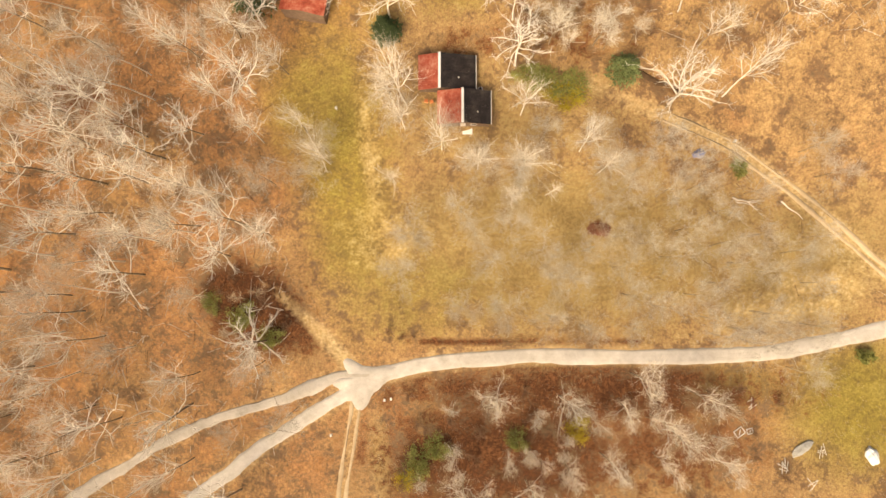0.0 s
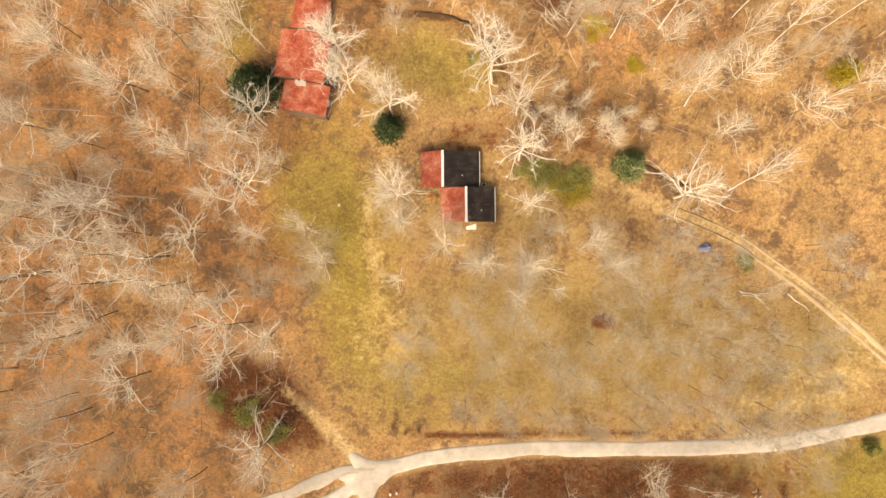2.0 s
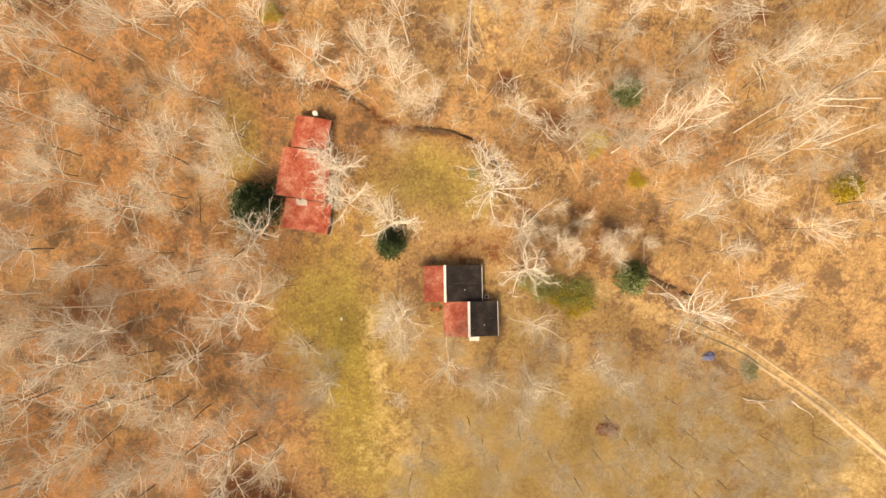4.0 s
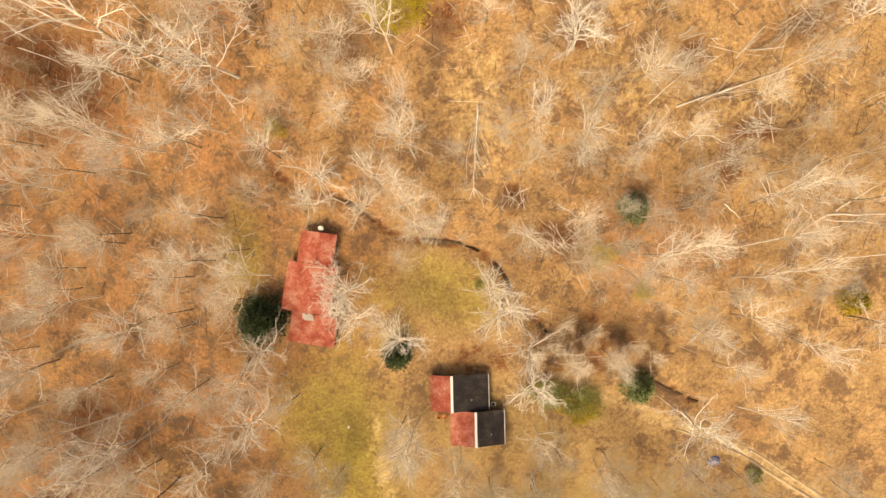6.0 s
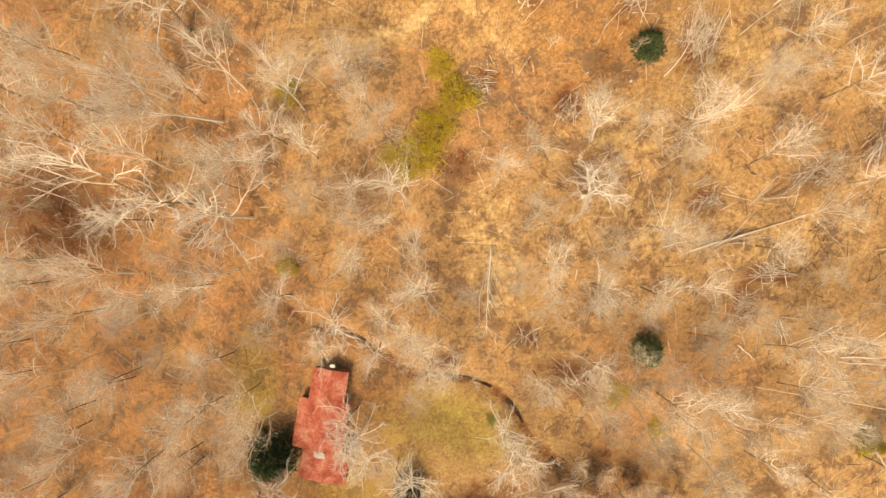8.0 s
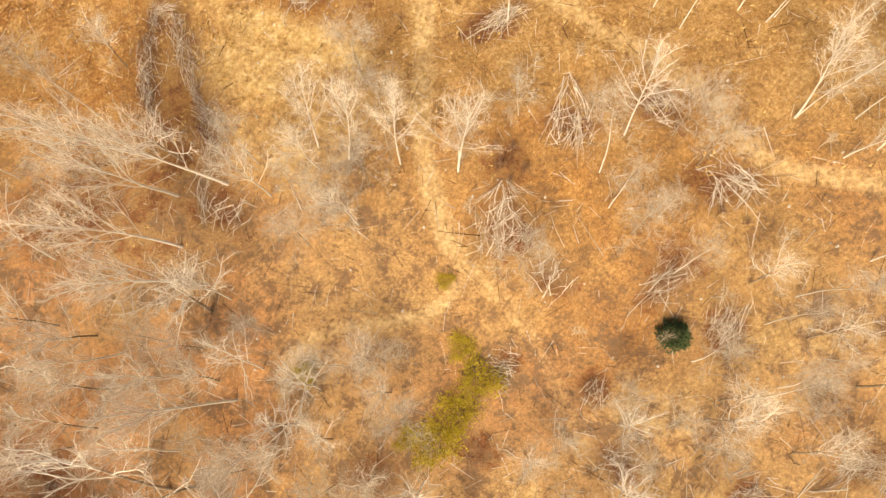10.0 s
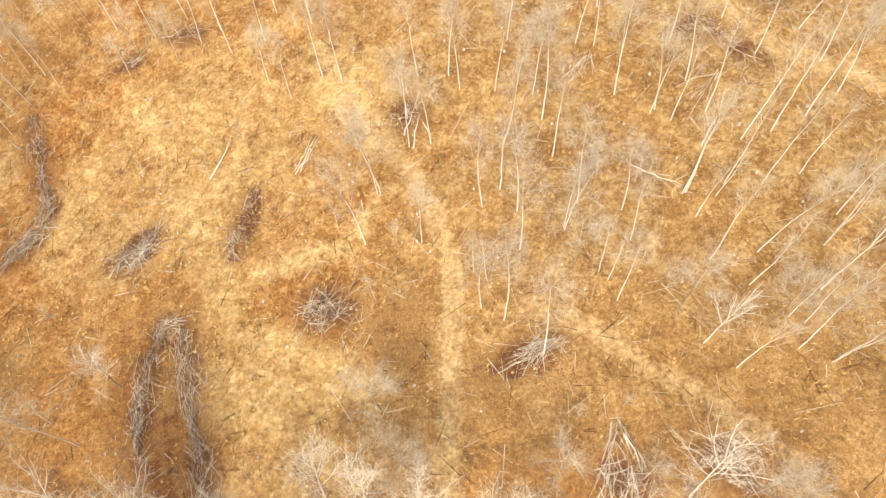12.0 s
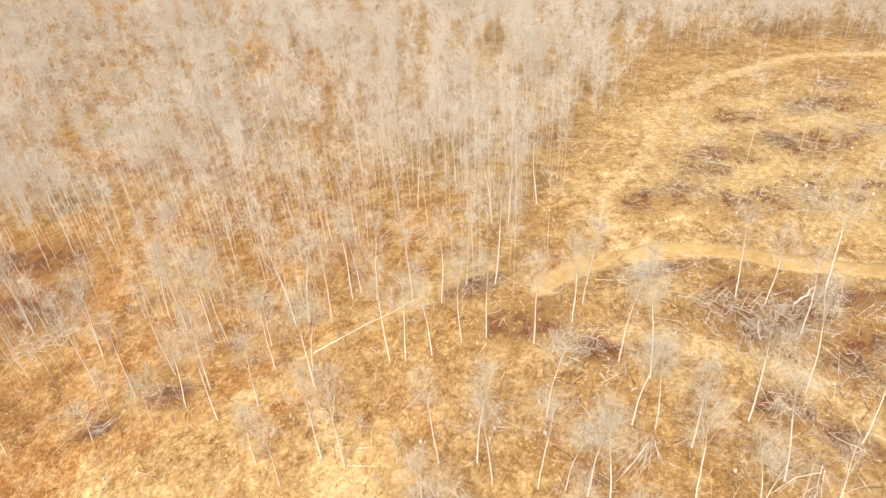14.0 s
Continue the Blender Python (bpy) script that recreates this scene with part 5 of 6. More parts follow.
def cottage():
    zf = gz(0, 33) - 0.6
    top = gz(0, 36)
    house = thing("house", 0, 0, 0, "small house with red and black gabled roofs in two offset blocks", "house")
    for x0, xr, x1, y0, y1, lift in ((-7.0, -2.95, 3.65, 34.95, 41.5, 0.12), (-3.5, 1.25, 6.4, 28.6, 34.9, 0.0)):
        ze0, ze1, zr = top + 2.0 + lift, top + 1.75 + lift, top + 3.4 + lift
        gable_walls(house, x0 + 0.3, x1 - 0.3, xr, y0 + 0.25, y1 - 0.25, zf, ze0 + 0.02, ze1 + 0.02, zr - 0.14, WALL_PAINT)
        panel_roof(house, "roof", x0, xr, y0, y1, ze0, zr, RED_ROOF, "faded red metal roof slope with rust stains")
        panel_roof(house, "roof", x1, xr, y0, y1, ze1, zr, BLACK_ROOF, "very dark roof slope", 3.3)
        cap = bmesh.new()
        box(cap, xr - 0.32, xr + 0.14, y0 - 0.06, y1 + 0.06, zr + 0.02, zr + 0.12, 0.03)
        part("ridge_cap", cap, BRIGHT_WHITE, house, "white metal ridge cap")
        trim = bmesh.new()
        box(trim, x1 - 0.02, x1 + 0.10, y0, y1, ze1 - 0.12, ze1 + 0.05, 0.02)
        part("gutter", trim, WHITE_PAINT, house, "pale eaves gutter")
        for k in range(3):
            bm = bmesh.new()
            r = bmesh.ops.create_cone(bm, cap_ends=True, segments=10, radius1=0.11, radius2=0.09, depth=0.5)
            vx = xr + (x1 - xr) * (0.25 + 0.27 * k)
            bmesh.ops.translate(bm, verts=r["verts"], vec=(vx, y0 + 0.8 + 1.3 * k, zr + (ze1 - zr) * (0.25 + 0.27 * k) + 0.15))
            part("vent_pipe", bm, WHITE_PAINT if k == 1 else BLACK_ROOF, house)
    for x in (-1.6, 1.4):
        window_part(house, x, 41.26, top + 1.15, 1.7, 1.0, "y+")
    for y in (30.4, 33.2):
        window_part(house, 6.1, y, top + 0.9, 1.0, 1.0, "x+")
    for x in (-1.4, 3.2):
        window_part(house, x, 28.84, top + 0.8, 1.1, 1.0, "y-")
    window_part(house, -6.7, 38.2, top + 1.0, 1.1, 1.0, "x-")
    bm = bmesh.new()
    box(bm, 0.75, 1.75, 28.84, 28.9, zf + 0.6, zf + 2.65, 0.01)
    part("door", bm, WHITE_PAINT, house, "white front door")
    stoop = thing("porch_slab", 2.1, 28.0, gz(2.1, 28.0), "white painted porch slab at the house front", "porch")
    bm = bmesh.new()
    box(bm, -0.95, 0.95, -0.62, 0.6, -0.3, 0.38, 0.04)
    part("slab", bm, BRIGHT_WHITE, stoop)
    bm = bmesh.new()
    box(bm, -0.6, 0.6, -0.98, -0.62, -0.3, 0.2, 0.03)
    part("step", bm, WHITE_PAINT, stoop)
    ac = thing("air_conditioner", 4.5, 35.6, gz(4.5, 35.6), "white outdoor air conditioner in the corner of the house", "appliance")
    bm = bmesh.new()
    box(bm, -0.42, 0.42, -0.36, 0.36, 0.0, 0.8, 0.04)
    part("case", bm, WHITE_PAINT, ac)
    bm = bmesh.new()
    r = bmesh.ops.create_cone(bm, cap_ends=True, segments=16, radius1=0.3, radius2=0.26, depth=0.06)
    bmesh.ops.translate(bm, verts=r["verts"], vec=(0, 0, 0.83))
    part("fan_grille", bm, BLACK_ROOF, ac)


cottage()


def long_building():
    a = -10.0
    bx, by = -27.5, 57.5
    base = gz(bx, by)
    home = thing("long_building", bx, by, 0, "long low building with a stepped red metal roof", "house", "", a)
    for x0, xr, x1, y0, y1, dz, rim in ((-2.9, 1.2, 5.4, -9.3, -3.9, -0.7, 0), (-4.8, -0.4, 4.2, -3.8, 4.9, 0.0, 1), (-3.0, 0.2, 3.3, 5.0, 10.6, 0.6, 0)):
        g = base + dz
        zr = g + 3.7
        ze0 = zr - 0.28 * (xr - x0) * 0.75
        ze1 = zr - 0.28 * (x1 - xr) * 0.75
        gable_walls(home, x0 + 0.25, x1 - 0.25 - 0.7 * rim, xr, y0 + 0.1, y1 - 0.1, g - 2.2, ze0 + 0.02, ze1 + 0.02, zr - 0.13, WALL_PAINT)
        panel_roof(home, "roof", x0, xr, y0, y1, ze0, zr, RED_ROOF, "red metal roof slope scoured pale in places")
        panel_roof(home, "roof", x1, xr, y0, y1, ze1, zr, RED_ROOF, "red metal roof slope scoured pale in places")
        cap = bmesh.new()
        box(cap, xr - 0.16, xr + 0.16, y0, y1, zr + 0.01, zr + 0.09, 0.03)
        part("ridge_cap", cap, RED_ROOF, home)
        window_part(home, x1 - 0.25 - 0.7 * rim, (y0 + y1) / 2, g + 1.3, 1.1, 0.9, "x+")
        window_part(home, x0 + 0.25, (y0 + y1) / 2 + 1, g + 1.4, 1.1, 0.9, "x-")
    rail = bmesh.new()
    box(rail, 5.6, 5.72, -3.4, 4.6, base + 1.0, base + 1.12, 0.01)
    rail_ob = part("porch_rail", rail, WHITE_PAINT, home, "pale porch rail")
    for k in range(5):
        bm = bmesh.new()
        box(bm, 5.6, 5.72, -3.4 + 1.95 * k, -3.28 + 1.95 * k, base - 1.2, base + 1.0)
        part("post", bm, WHITE_PAINT, rail_ob)
    deck = bmesh.new()
    box(deck, 3.2, 5.8, -3.7, 4.8, base - 0.3, base - 0.1, 0.02)
    part("porch_deck", deck, WALL_PAINT, home)
    tarp = thing("roof_sheet", 0, 0, 0, "white patched sheet lying on the red roof", "sheet")
    bm = bmesh.new()
    rng = random.Random(4)
    grid = [[bm.verts.new((-28.9 + 0.28 * i, 52.6 + 0.24 * j - 0.03 * i, base + 3.52 - 0.035 * abs(i - 4) + rng.uniform(0, 0.10))) for i in range(8)] for j in range(6)]
    for j in range(5):
        for i in range(7):
            if (i, j) not in ((0, 0), (6, 4), (2, 4)):
                bm.faces.new((grid[j][i], grid[j][i + 1], grid[j + 1][i + 1], grid[j + 1][i]))
    bmesh.ops.solidify(bm, geom=bm.faces[:], thickness=0.03)
    part("sheet", bm, WHITE_PAINT, tarp)
    dish = thing("satellite_dish", -25.2, 68.7, gz(-25.2, 68.7), "white satellite dish on a short pole", "dish")
    bm = bmesh.new()
    r = bmesh.ops.create_cone(bm, cap_ends=True, segments=8, radius1=0.05, radius2=0.05, depth=2.4)
    bmesh.ops.translate(bm, verts=r["verts"], vec=(0, 0, 1.1))
    part("pole", bm, WHITE_PAINT, dish)
    bm = bmesh.new()
    r = bmesh.ops.create_uvsphere(bm, u_segments=16, v_segments=8, radius=0.5)
    bmesh.ops.scale(bm, verts=r["verts"], vec=(1, 1, 0.22))
    bmesh.ops.rotate(bm, verts=r["verts"], matrix=Matrix.Rotation(radians(40), 3, "X"))
    bmesh.ops.translate(bm, verts=r["verts"], vec=(0, -0.1, 2.4))
    part("bowl", bm, WHITE_PAINT, dish)


long_building()

# ---- loose things about the yard ----
BLUE_TARP = simple("faded_blue_tarp", (0.10, 0.12, 0.26), (0.28, 0.30, 0.48), 2.0, 0.6)
ORANGE_PLASTIC = simple("orange_plastic", (0.80, 0.26, 0.09), (0.90, 0.40, 0.18), 2.0, 0.5)
RUSTY = simple("rust_brown_metal", (0.10, 0.035, 0.02), (0.28, 0.11, 0.06), 2.0, 0.7)


def lawn_chair(x, y, turn):
    ob = thing("lawn_chair", x, y, gz(x, y), "orange plastic lawn chair beside the house", "chair", "lawn chairs", turn)
    bm = bmesh.new()
    box(bm, -0.32, 0.32, -0.32, 0.3, 0.38, 0.44, 0.02)
    part("seat", bm, ORANGE_PLASTIC, ob)
    bm = bmesh.new()
    box(bm, -0.32, 0.32, 0.28, 0.36, 0.44, 1.0, 0.02)
    part("backrest", bm, ORANGE_PLASTIC, ob)
    for sx in (-0.28, 0.28):
        for sy in (-0.28, 0.28):
            bm = bmesh.new()
            box(bm, sx - 0.03, sx + 0.03, sy - 0.03, sy + 0.03, 0.0, 0.38)
            part("leg", bm, ORANGE_PLASTIC, ob)
        bm = bmesh.new()
        box(bm, sx - 0.05, sx + 0.05, -0.3, 0.3, 0.58, 0.63, 0.01)
        part("armrest", bm, ORANGE_PLASTIC, ob)


lawn_chair(-5.6, 33.5, 170)
lawn_chair(-4.6, 33.4, 200)


def draped(name, x, y, rx, ry, h, material, label, category, turn=0.0, seed=1):
    """A cover draped over a heap: a lumpy dome with hanging folds."""
    ob = thing(name, x, y, gz(x, y), label, category, "", turn)
    bm = bmesh.new()
    r = bmesh.ops.create_icosphere(bm, subdivisions=4, radius=1.0)
    off = Vector((seed * 3.1, seed * 1.7, 0))
    for v in r["verts"]:
        f = 1 + 0.30 * noise.noise(v.co * 1.5 + off) + 0.10 * noise.noise(v.co * 5 + off)
        v.co = Vector((v.co.x * rx * f, v.co.y * ry * f, max(-0.08, v.co.z * h * f)))
    part("cover", bm, material, ob)
    return ob


draped("soil_mound", 27.4, 9.8, 2.2, 1.3, 0.3, simple("reddish_soil", (0.14, 0.05, 0.025), (0.30, 0.13, 0.07), 3.0), "low mound of reddish-brown soil in dry grass", "soil mound", -12, 7)
draped("covered_heap", 79.0, -33.4, 1.1, 1.7, 0.9, BRIGHT_WHITE, "heap under a white cover on the grass", "cover", 25, 1)
draped("covered_heap", 45.6, 23.8, 1.2, 0.9, 0.9, BLUE_TARP, "heap under a faded blue tarp below a pale tree", "cover", 10, 2)
draped("covered_heap", 65.8, -32.0, 2.4, 0.9, 0.5, simple("grey_weathered_sheet", (0.30, 0.28, 0.25), (0.48, 0.45, 0.40), 2.0), "long heap under a grey weathered sheet", "cover", 35, 3)


def lumber_frame(x, y, w, d, turn):
    ob = thing("lumber_frame", x, y, gz(x, y), "bleached wooden frame lying on the ground", "frame", "lumber frames", turn)
    for x0, x1, y0, y1 in ((-w / 2, w / 2, -d / 2, -d / 2 + 0.14), (-w / 2, w / 2, d / 2 - 0.14, d / 2), (-w / 2, -w / 2 + 0.14, -d / 2 + 0.14, d / 2 - 0.14), (w / 2 - 0.14, w / 2, -d / 2 + 0.14, d / 2 - 0.14)):
        bm = bmesh.new()
        box(bm, x0, x1, y0, y1, 0.05, 0.17, 0.015)
        part("board", bm, WHITE_PAINT, ob)
    bm = bmesh.new()
    box(bm, -w * 0.3, w * 0.3, -0.07, 0.07, 0.172, 0.25, 0.01)
    ob2 = part("board", bm, WHITE_PAINT, ob)
    ob2.rotation_euler = (0, 0, 0.7)


lumber_frame(53.9, -28.9, 1.9, 1.5, 35)
lumber_frame(55.9, -28.7, 1.2, 1.1, 15)


def plank_heap(x, y, n, size, material, label, seed, turn=0.0):
    rng = random.Random(seed)
    ob = thing("plank_heap", x, y, gz(x, y), label, "scrap heap", "scrap heaps", turn)
    for k in range(n):
        bm = bmesh.new()
        ln = size * rng.uniform(0.5, 1.2)
        box(bm, -ln / 2, ln / 2, -0.06, 0.06, 0, 0.05, 0.01)
        b = part("plank", bm, material if k % 3 or material is BROWN_TWIG else CUT_WOOD, ob)
        b.matrix_basis = pose(rng.uniform(-0.6, 0.6) * size * 0.5, rng.uniform(-0.6, 0.6) * size * 0.5, 0.05 + 0.05 * k, rng.uniform(-6, 6), rng.uniform(-8, 8), rng.gauss(0, 35))


plank_heap(56.3, -23.4, 12, 2.0, RUSTY, "heap of rust-brown planks and scrap", 1, 70)
plank_heap(52.0, -23.6, 6, 1.2, RUSTY, "small heap of rust-brown scrap", 2, 20)
plank_heap(62.0, -35.2, 8, 2.0, CUT_WOOD, "scattered bleached planks on leaf litter", 3, 120)
plank_heap(69.5, -32.2, 5, 2.2, CUT_WOOD, "scattered bleached planks on the grass", 4, 60)
plank_heap(67.5, -38.5, 8, 1.8, CUT_WOOD, "scattered bleached planks on leaf litter", 5, 30)
plank_heap(27.2, 10.0, 14, 1.5, BROWN_TWIG, "burnt brown heap of boards in the field", 6, 0)


def marker_post(x, y, h):
    ob = thing("marker_post", x, y, gz(x, y), "white marker post at the lane crossing", "post", "marker posts")
    bm = bmesh.new()
    box(bm, -0.07, 0.07, -0.07, 0.07, -0.1, h, 0.01)
    part("post", bm, WHITE_PAINT, ob)
    bm = bmesh.new()
    box(bm, -0.2, 0.2, -0.26, 0.26, h, h + 0.3, 0.06)
    part("box", bm, WHITE_PAINT, ob)


for x, y in ((-13.5, -22.4), (-12.3, -22.2), (-23.4, -28.8), (-22.3, 32.0), (-42.8, 63.2), (51.9, 25.9)):
    marker_post(x, y, 0.9)

# ---- felled timber, brush heaps and slash ----


def brush_heap(x, y, ln, wd, turn, n, seed, pale=0.5, h=0.9, fan=False):
    """Cut branches lying mostly one way, or spreading like a fan from one end."""
    rng = np.random.default_rng(seed)
    ob = thing("brush_pile", x, y, gz(x, y), "heap of cut bleached branches on dry ground" if pale > 0.4 else "heap of grey and brown cut branches on leaf litter", "brush pile", "brush piles", turn)
    parts = ([], [])
    c = gz(x, y)
    ca, sa = math.cos(radians(turn)), math.sin(radians(turn))

    def on(p, up):
        p[2] = gz(x + p[0] * ca - p[1] * sa, y + p[0] * sa + p[1] * ca) - c + up

    for k in range(n):
        if fan:
            a = rng.normal(0, 0.34)
            q = ln * rng.uniform(0.2, 0.95)
            p0 = np.array([-ln / 2 + rng.uniform(0, 0.42) * ln, rng.normal(0, 0.35), 0.0])
        else:
            a = rng.normal(0, 0.55) if rng.random() < 0.75 else rng.uniform(0, math.pi)
            q = min(7.0, max(2.2, ln * rng.uniform(0.3, 0.75)))
            p0 = np.array([rng.normal(0, ln * 0.26) - q / 2 * math.cos(a), rng.normal(0, wd * 0.26) - q / 2 * math.sin(a), 0.0])
        p1 = p0 + q * np.array([math.cos(a), math.sin(a), 0])
        m = (p0 + p1) / 2 + rng.normal(0, (0.035 if fan else 0.07) * q, 3)
        ze = h * math.exp(-(m[0] / ln * 2.2) ** 2 - (m[1] / wd * 2.0) ** 2) * rng.uniform(0.1, 1.0)
        on(p0, ze * 0.5 + 0.04)
        on(m, ze + 0.08)
        on(p1, ze * 0.6 + 0.06)
        r = rng.uniform(0.018, 0.034) if k % 4 else rng.uniform(0.035, 0.06)
        r *= (0.85 + 0.5 * pale) * (rng.uniform(0.6, 1.6) if fan else 1.0)
        segs = parts[0 if rng.random() < pale else 1]
        segs.extend([(*p0, *m, r, r * 0.8), (*m, *p1, r * 0.8, r * 0.3)])
        for j in range(2):
            b = a + rng.normal(0, 0.35 if fan else 0.5)
            e = m + q * rng.uniform(0.15, 0.4) * np.array([math.cos(b), math.sin(b), 0])
            on(e, ze * 0.7 + 0.06)
            segs.append((*m, *e, r * 0.4, r * 0.15))
    for segs, mat, lab in ((parts[0], CUT_WOOD, "bleached brushwood"), (parts[1], DULL_WOOD if seed % 3 == 0 else BROWN_TWIG, "darker brushwood")):
        if segs:
            V, F = [], []
            tube_arrays(segs, 4, V, F)
            tagged(part("brushwood", arrays_mesh("brushwood", V, F, mat), None, ob, lab), kind="stuff")


for k, (x, y, a, b, t, pale) in enumerate(HEAPS + HEAPS2 + HEAPS3 + HEAPS4 + HEAPS5):
    if y > 250:
        a, b, t = (a + b) * 0.42, (a + b) * 0.42, (k * 47) % 180
    brush_heap(x, y, a, b, t, int((24 + a * b * 0.75) * (0.4 if y > 250 else 0.6 if y > 200 and x > -30 else 0.75 if x < -40 else 1.1)), 100 + k, 0.12 if y > 250 else 0.28 if y > 200 and x > -30 else min(0.66, 0.28 + 0.55 * pale), 0.6)


def windrow(line, width, n, seed, label):
    """A long row of felled branches pushed together, lying mostly along it."""
    rng = np.random.default_rng(seed)
    x0, y0 = line[len(line) // 2]
    ob = thing("slash_row", x0, y0, gz(x0, y0), label, "brush pile", "slash rows")
    way = np.gradient(line, axis=0)
    kinds = ([], [], [])
    for k in range(n):
        j = rng.integers(0, len(line))
        a = math.atan2(way[j][1], way[j][0]) + rng.normal(0, 0.5)
        off = rng.normal(0, width * (0.20 + 0.12 * math.sin(j * 0.37 + seed)))
        nx, ny = -math.sin(a), math.cos(a)
        q = rng.uniform(1.2, 4.6)
        cx, cy = line[j][0] + nx * off, line[j][1] + ny * off
        h = 0.9 * math.exp(-(off / width * 2.0) ** 2) * rng.uniform(0.05, 1.0)
        p = []
        for e in (-0.5, 0.0, 0.5):
            x, y = cx + math.cos(a) * q * e + rng.normal(0, 0.12), cy + math.sin(a) * q * e + rng.normal(0, 0.12)
            p.append((x - x0, y - y0, gz(x, y) - gz(x0, y0) + 0.06 + h * (1.0 if e == 0 else 0.6)))
        r = rng.uniform(0.018, 0.046)
        segs = kinds[0 if rng.random() < 0.42 else 1 if rng.random() < 0.25 else 2]
        segs.extend([(*p[0], *p[1], r, r * 0.8), (*p[1], *p[2], r * 0.8, r * 0.3)])
    for segs, mat, lab in zip(kinds, (CUT_WOOD, DULL_WOOD, BROWN_TWIG), ("bleached brushwood", "grey brushwood", "brown brushwood")):
        V, F = [], []
        tube_arrays(segs, 4, V, F)
        tagged(part("brushwood", arrays_mesh("brushwood", V, F, mat), None, ob, lab), kind="stuff")


windrow(SLASH_STRIP, 4.6, 400, 61, "long row of grey and brown felled branches")
windrow(SLASH_STRIP_B, 4.8, 560, 62, "long row of tangled grey and brown branches")
windrow(SLASH_STRIP_W, 4.6, 460, 63, "long row of weathered branches on brown ground")
# felled tree tops, their branches spread from the cut end
TOPS = ((6, 168, -2.8, 164.9), (11.7, 156.9, 8.5, 146.8), (11.7, 156.9, 13.7, 151.1), (12.6, 151.7, 12.3, 143.9), (23.4, 154.6, 28.7, 150.9), (1.6, 141.5, -2.5, 137.8), (1.6, 141.5, 4.9, 137.5), (1.6, 141.5, 1.4, 133.2), (32.4, 141, 44.4, 137.5), (32.4, 141, 33.7, 133.9), (14.7, 215.2, 10.2, 208.9), (33.9, 209.5, 28.2, 200), (34, 97.8, 40.1, 99.2), (44.5, 94.7, 54.4, 99.1), (39.2, 87.9, 48.1, 90.7), (53.6, 82.9, 45, 84.5), (2.4, 87.2, 1.8, 76.8), (42.7, 79.5, 42.8, 72.8), (65, 105.8, 63.1, 100.1), (-61.4, 95.6, -70.1, 91.4))
for k, (x0, y0, x1, y1) in enumerate(TOPS):
    far = math.hypot(x1 - x0, y1 - y0)
    brush_heap((x0 + x1) / 2, (y0 + y1) / 2, far, far * 0.45, math.degrees(math.atan2(y1 - y0, x1 - x0)), 15, 300 + k, 0.66, 0.7, True)


def run_tube(name, pts, radii, sides, material):
    """One closed tube along a run of points."""
    V, F = [], []
    for k, (p, r) in enumerate(zip(pts, radii)):
        d = unit(pts[min(k + 1, len(pts) - 1)] - pts[max(k - 1, 0)])
        u = unit(np.cross(d, (0, 0, 1.0)))
        w = np.cross(u, d)
        for j in range(sides):
            a = math.tau * j / sides
            V.append(tuple(p + (math.cos(a) * u + math.sin(a) * w) * r))
    for k in range(len(pts) - 1):
        for j in range(sides):
            a, b = k * sides + j, k * sides + (j + 1) % sides
            F.append((a, b, b + sides, a + sides))
    F.append(tuple(range(sides))[::-1])
    F.append(tuple(range(len(V) - sides, len(V))))
    return mesh_arrays(name, V, F, material, True)


def stump_field():
    """Cut stumps and pale stones dotted over the felled ground."""
    rng = np.random.default_rng(21)
    X = np.concatenate([rng.normal(-50, 26, 120), rng.uniform(-40, 55, 140), rng.uniform(8, 100, 130)])
    Y = np.concatenate([rng.normal(195, 22, 120), rng.uniform(110, 235, 140), rng.uniform(225, 330, 130)])
    ok = off_lanes(X, Y, 2.0, AVOID)
    segs = []
    for x, y, z in zip(X[ok], Y[ok], land(X[ok], Y[ok])):
        r = rng.uniform(0.09, 0.21)
        h = rng.uniform(0.12, 0.4)
        segs.append((x, y, z - 0.1, x + rng.normal(0, 0.03), y + rng.normal(0, 0.03), z + h, r * 1.15, r))
        segs.append((x, y, z + h - 0.005, x, y, z + h, r, 0.01))
    V, F = [], []
    tube_arrays(segs, 7, V, F)
    tagged(new("stumps", arrays_mesh("stumps", V, F, CUT_WOOD)), "pale cut stumps dotted over the felled slope", "stumps", kind="stuff")


stump_field()


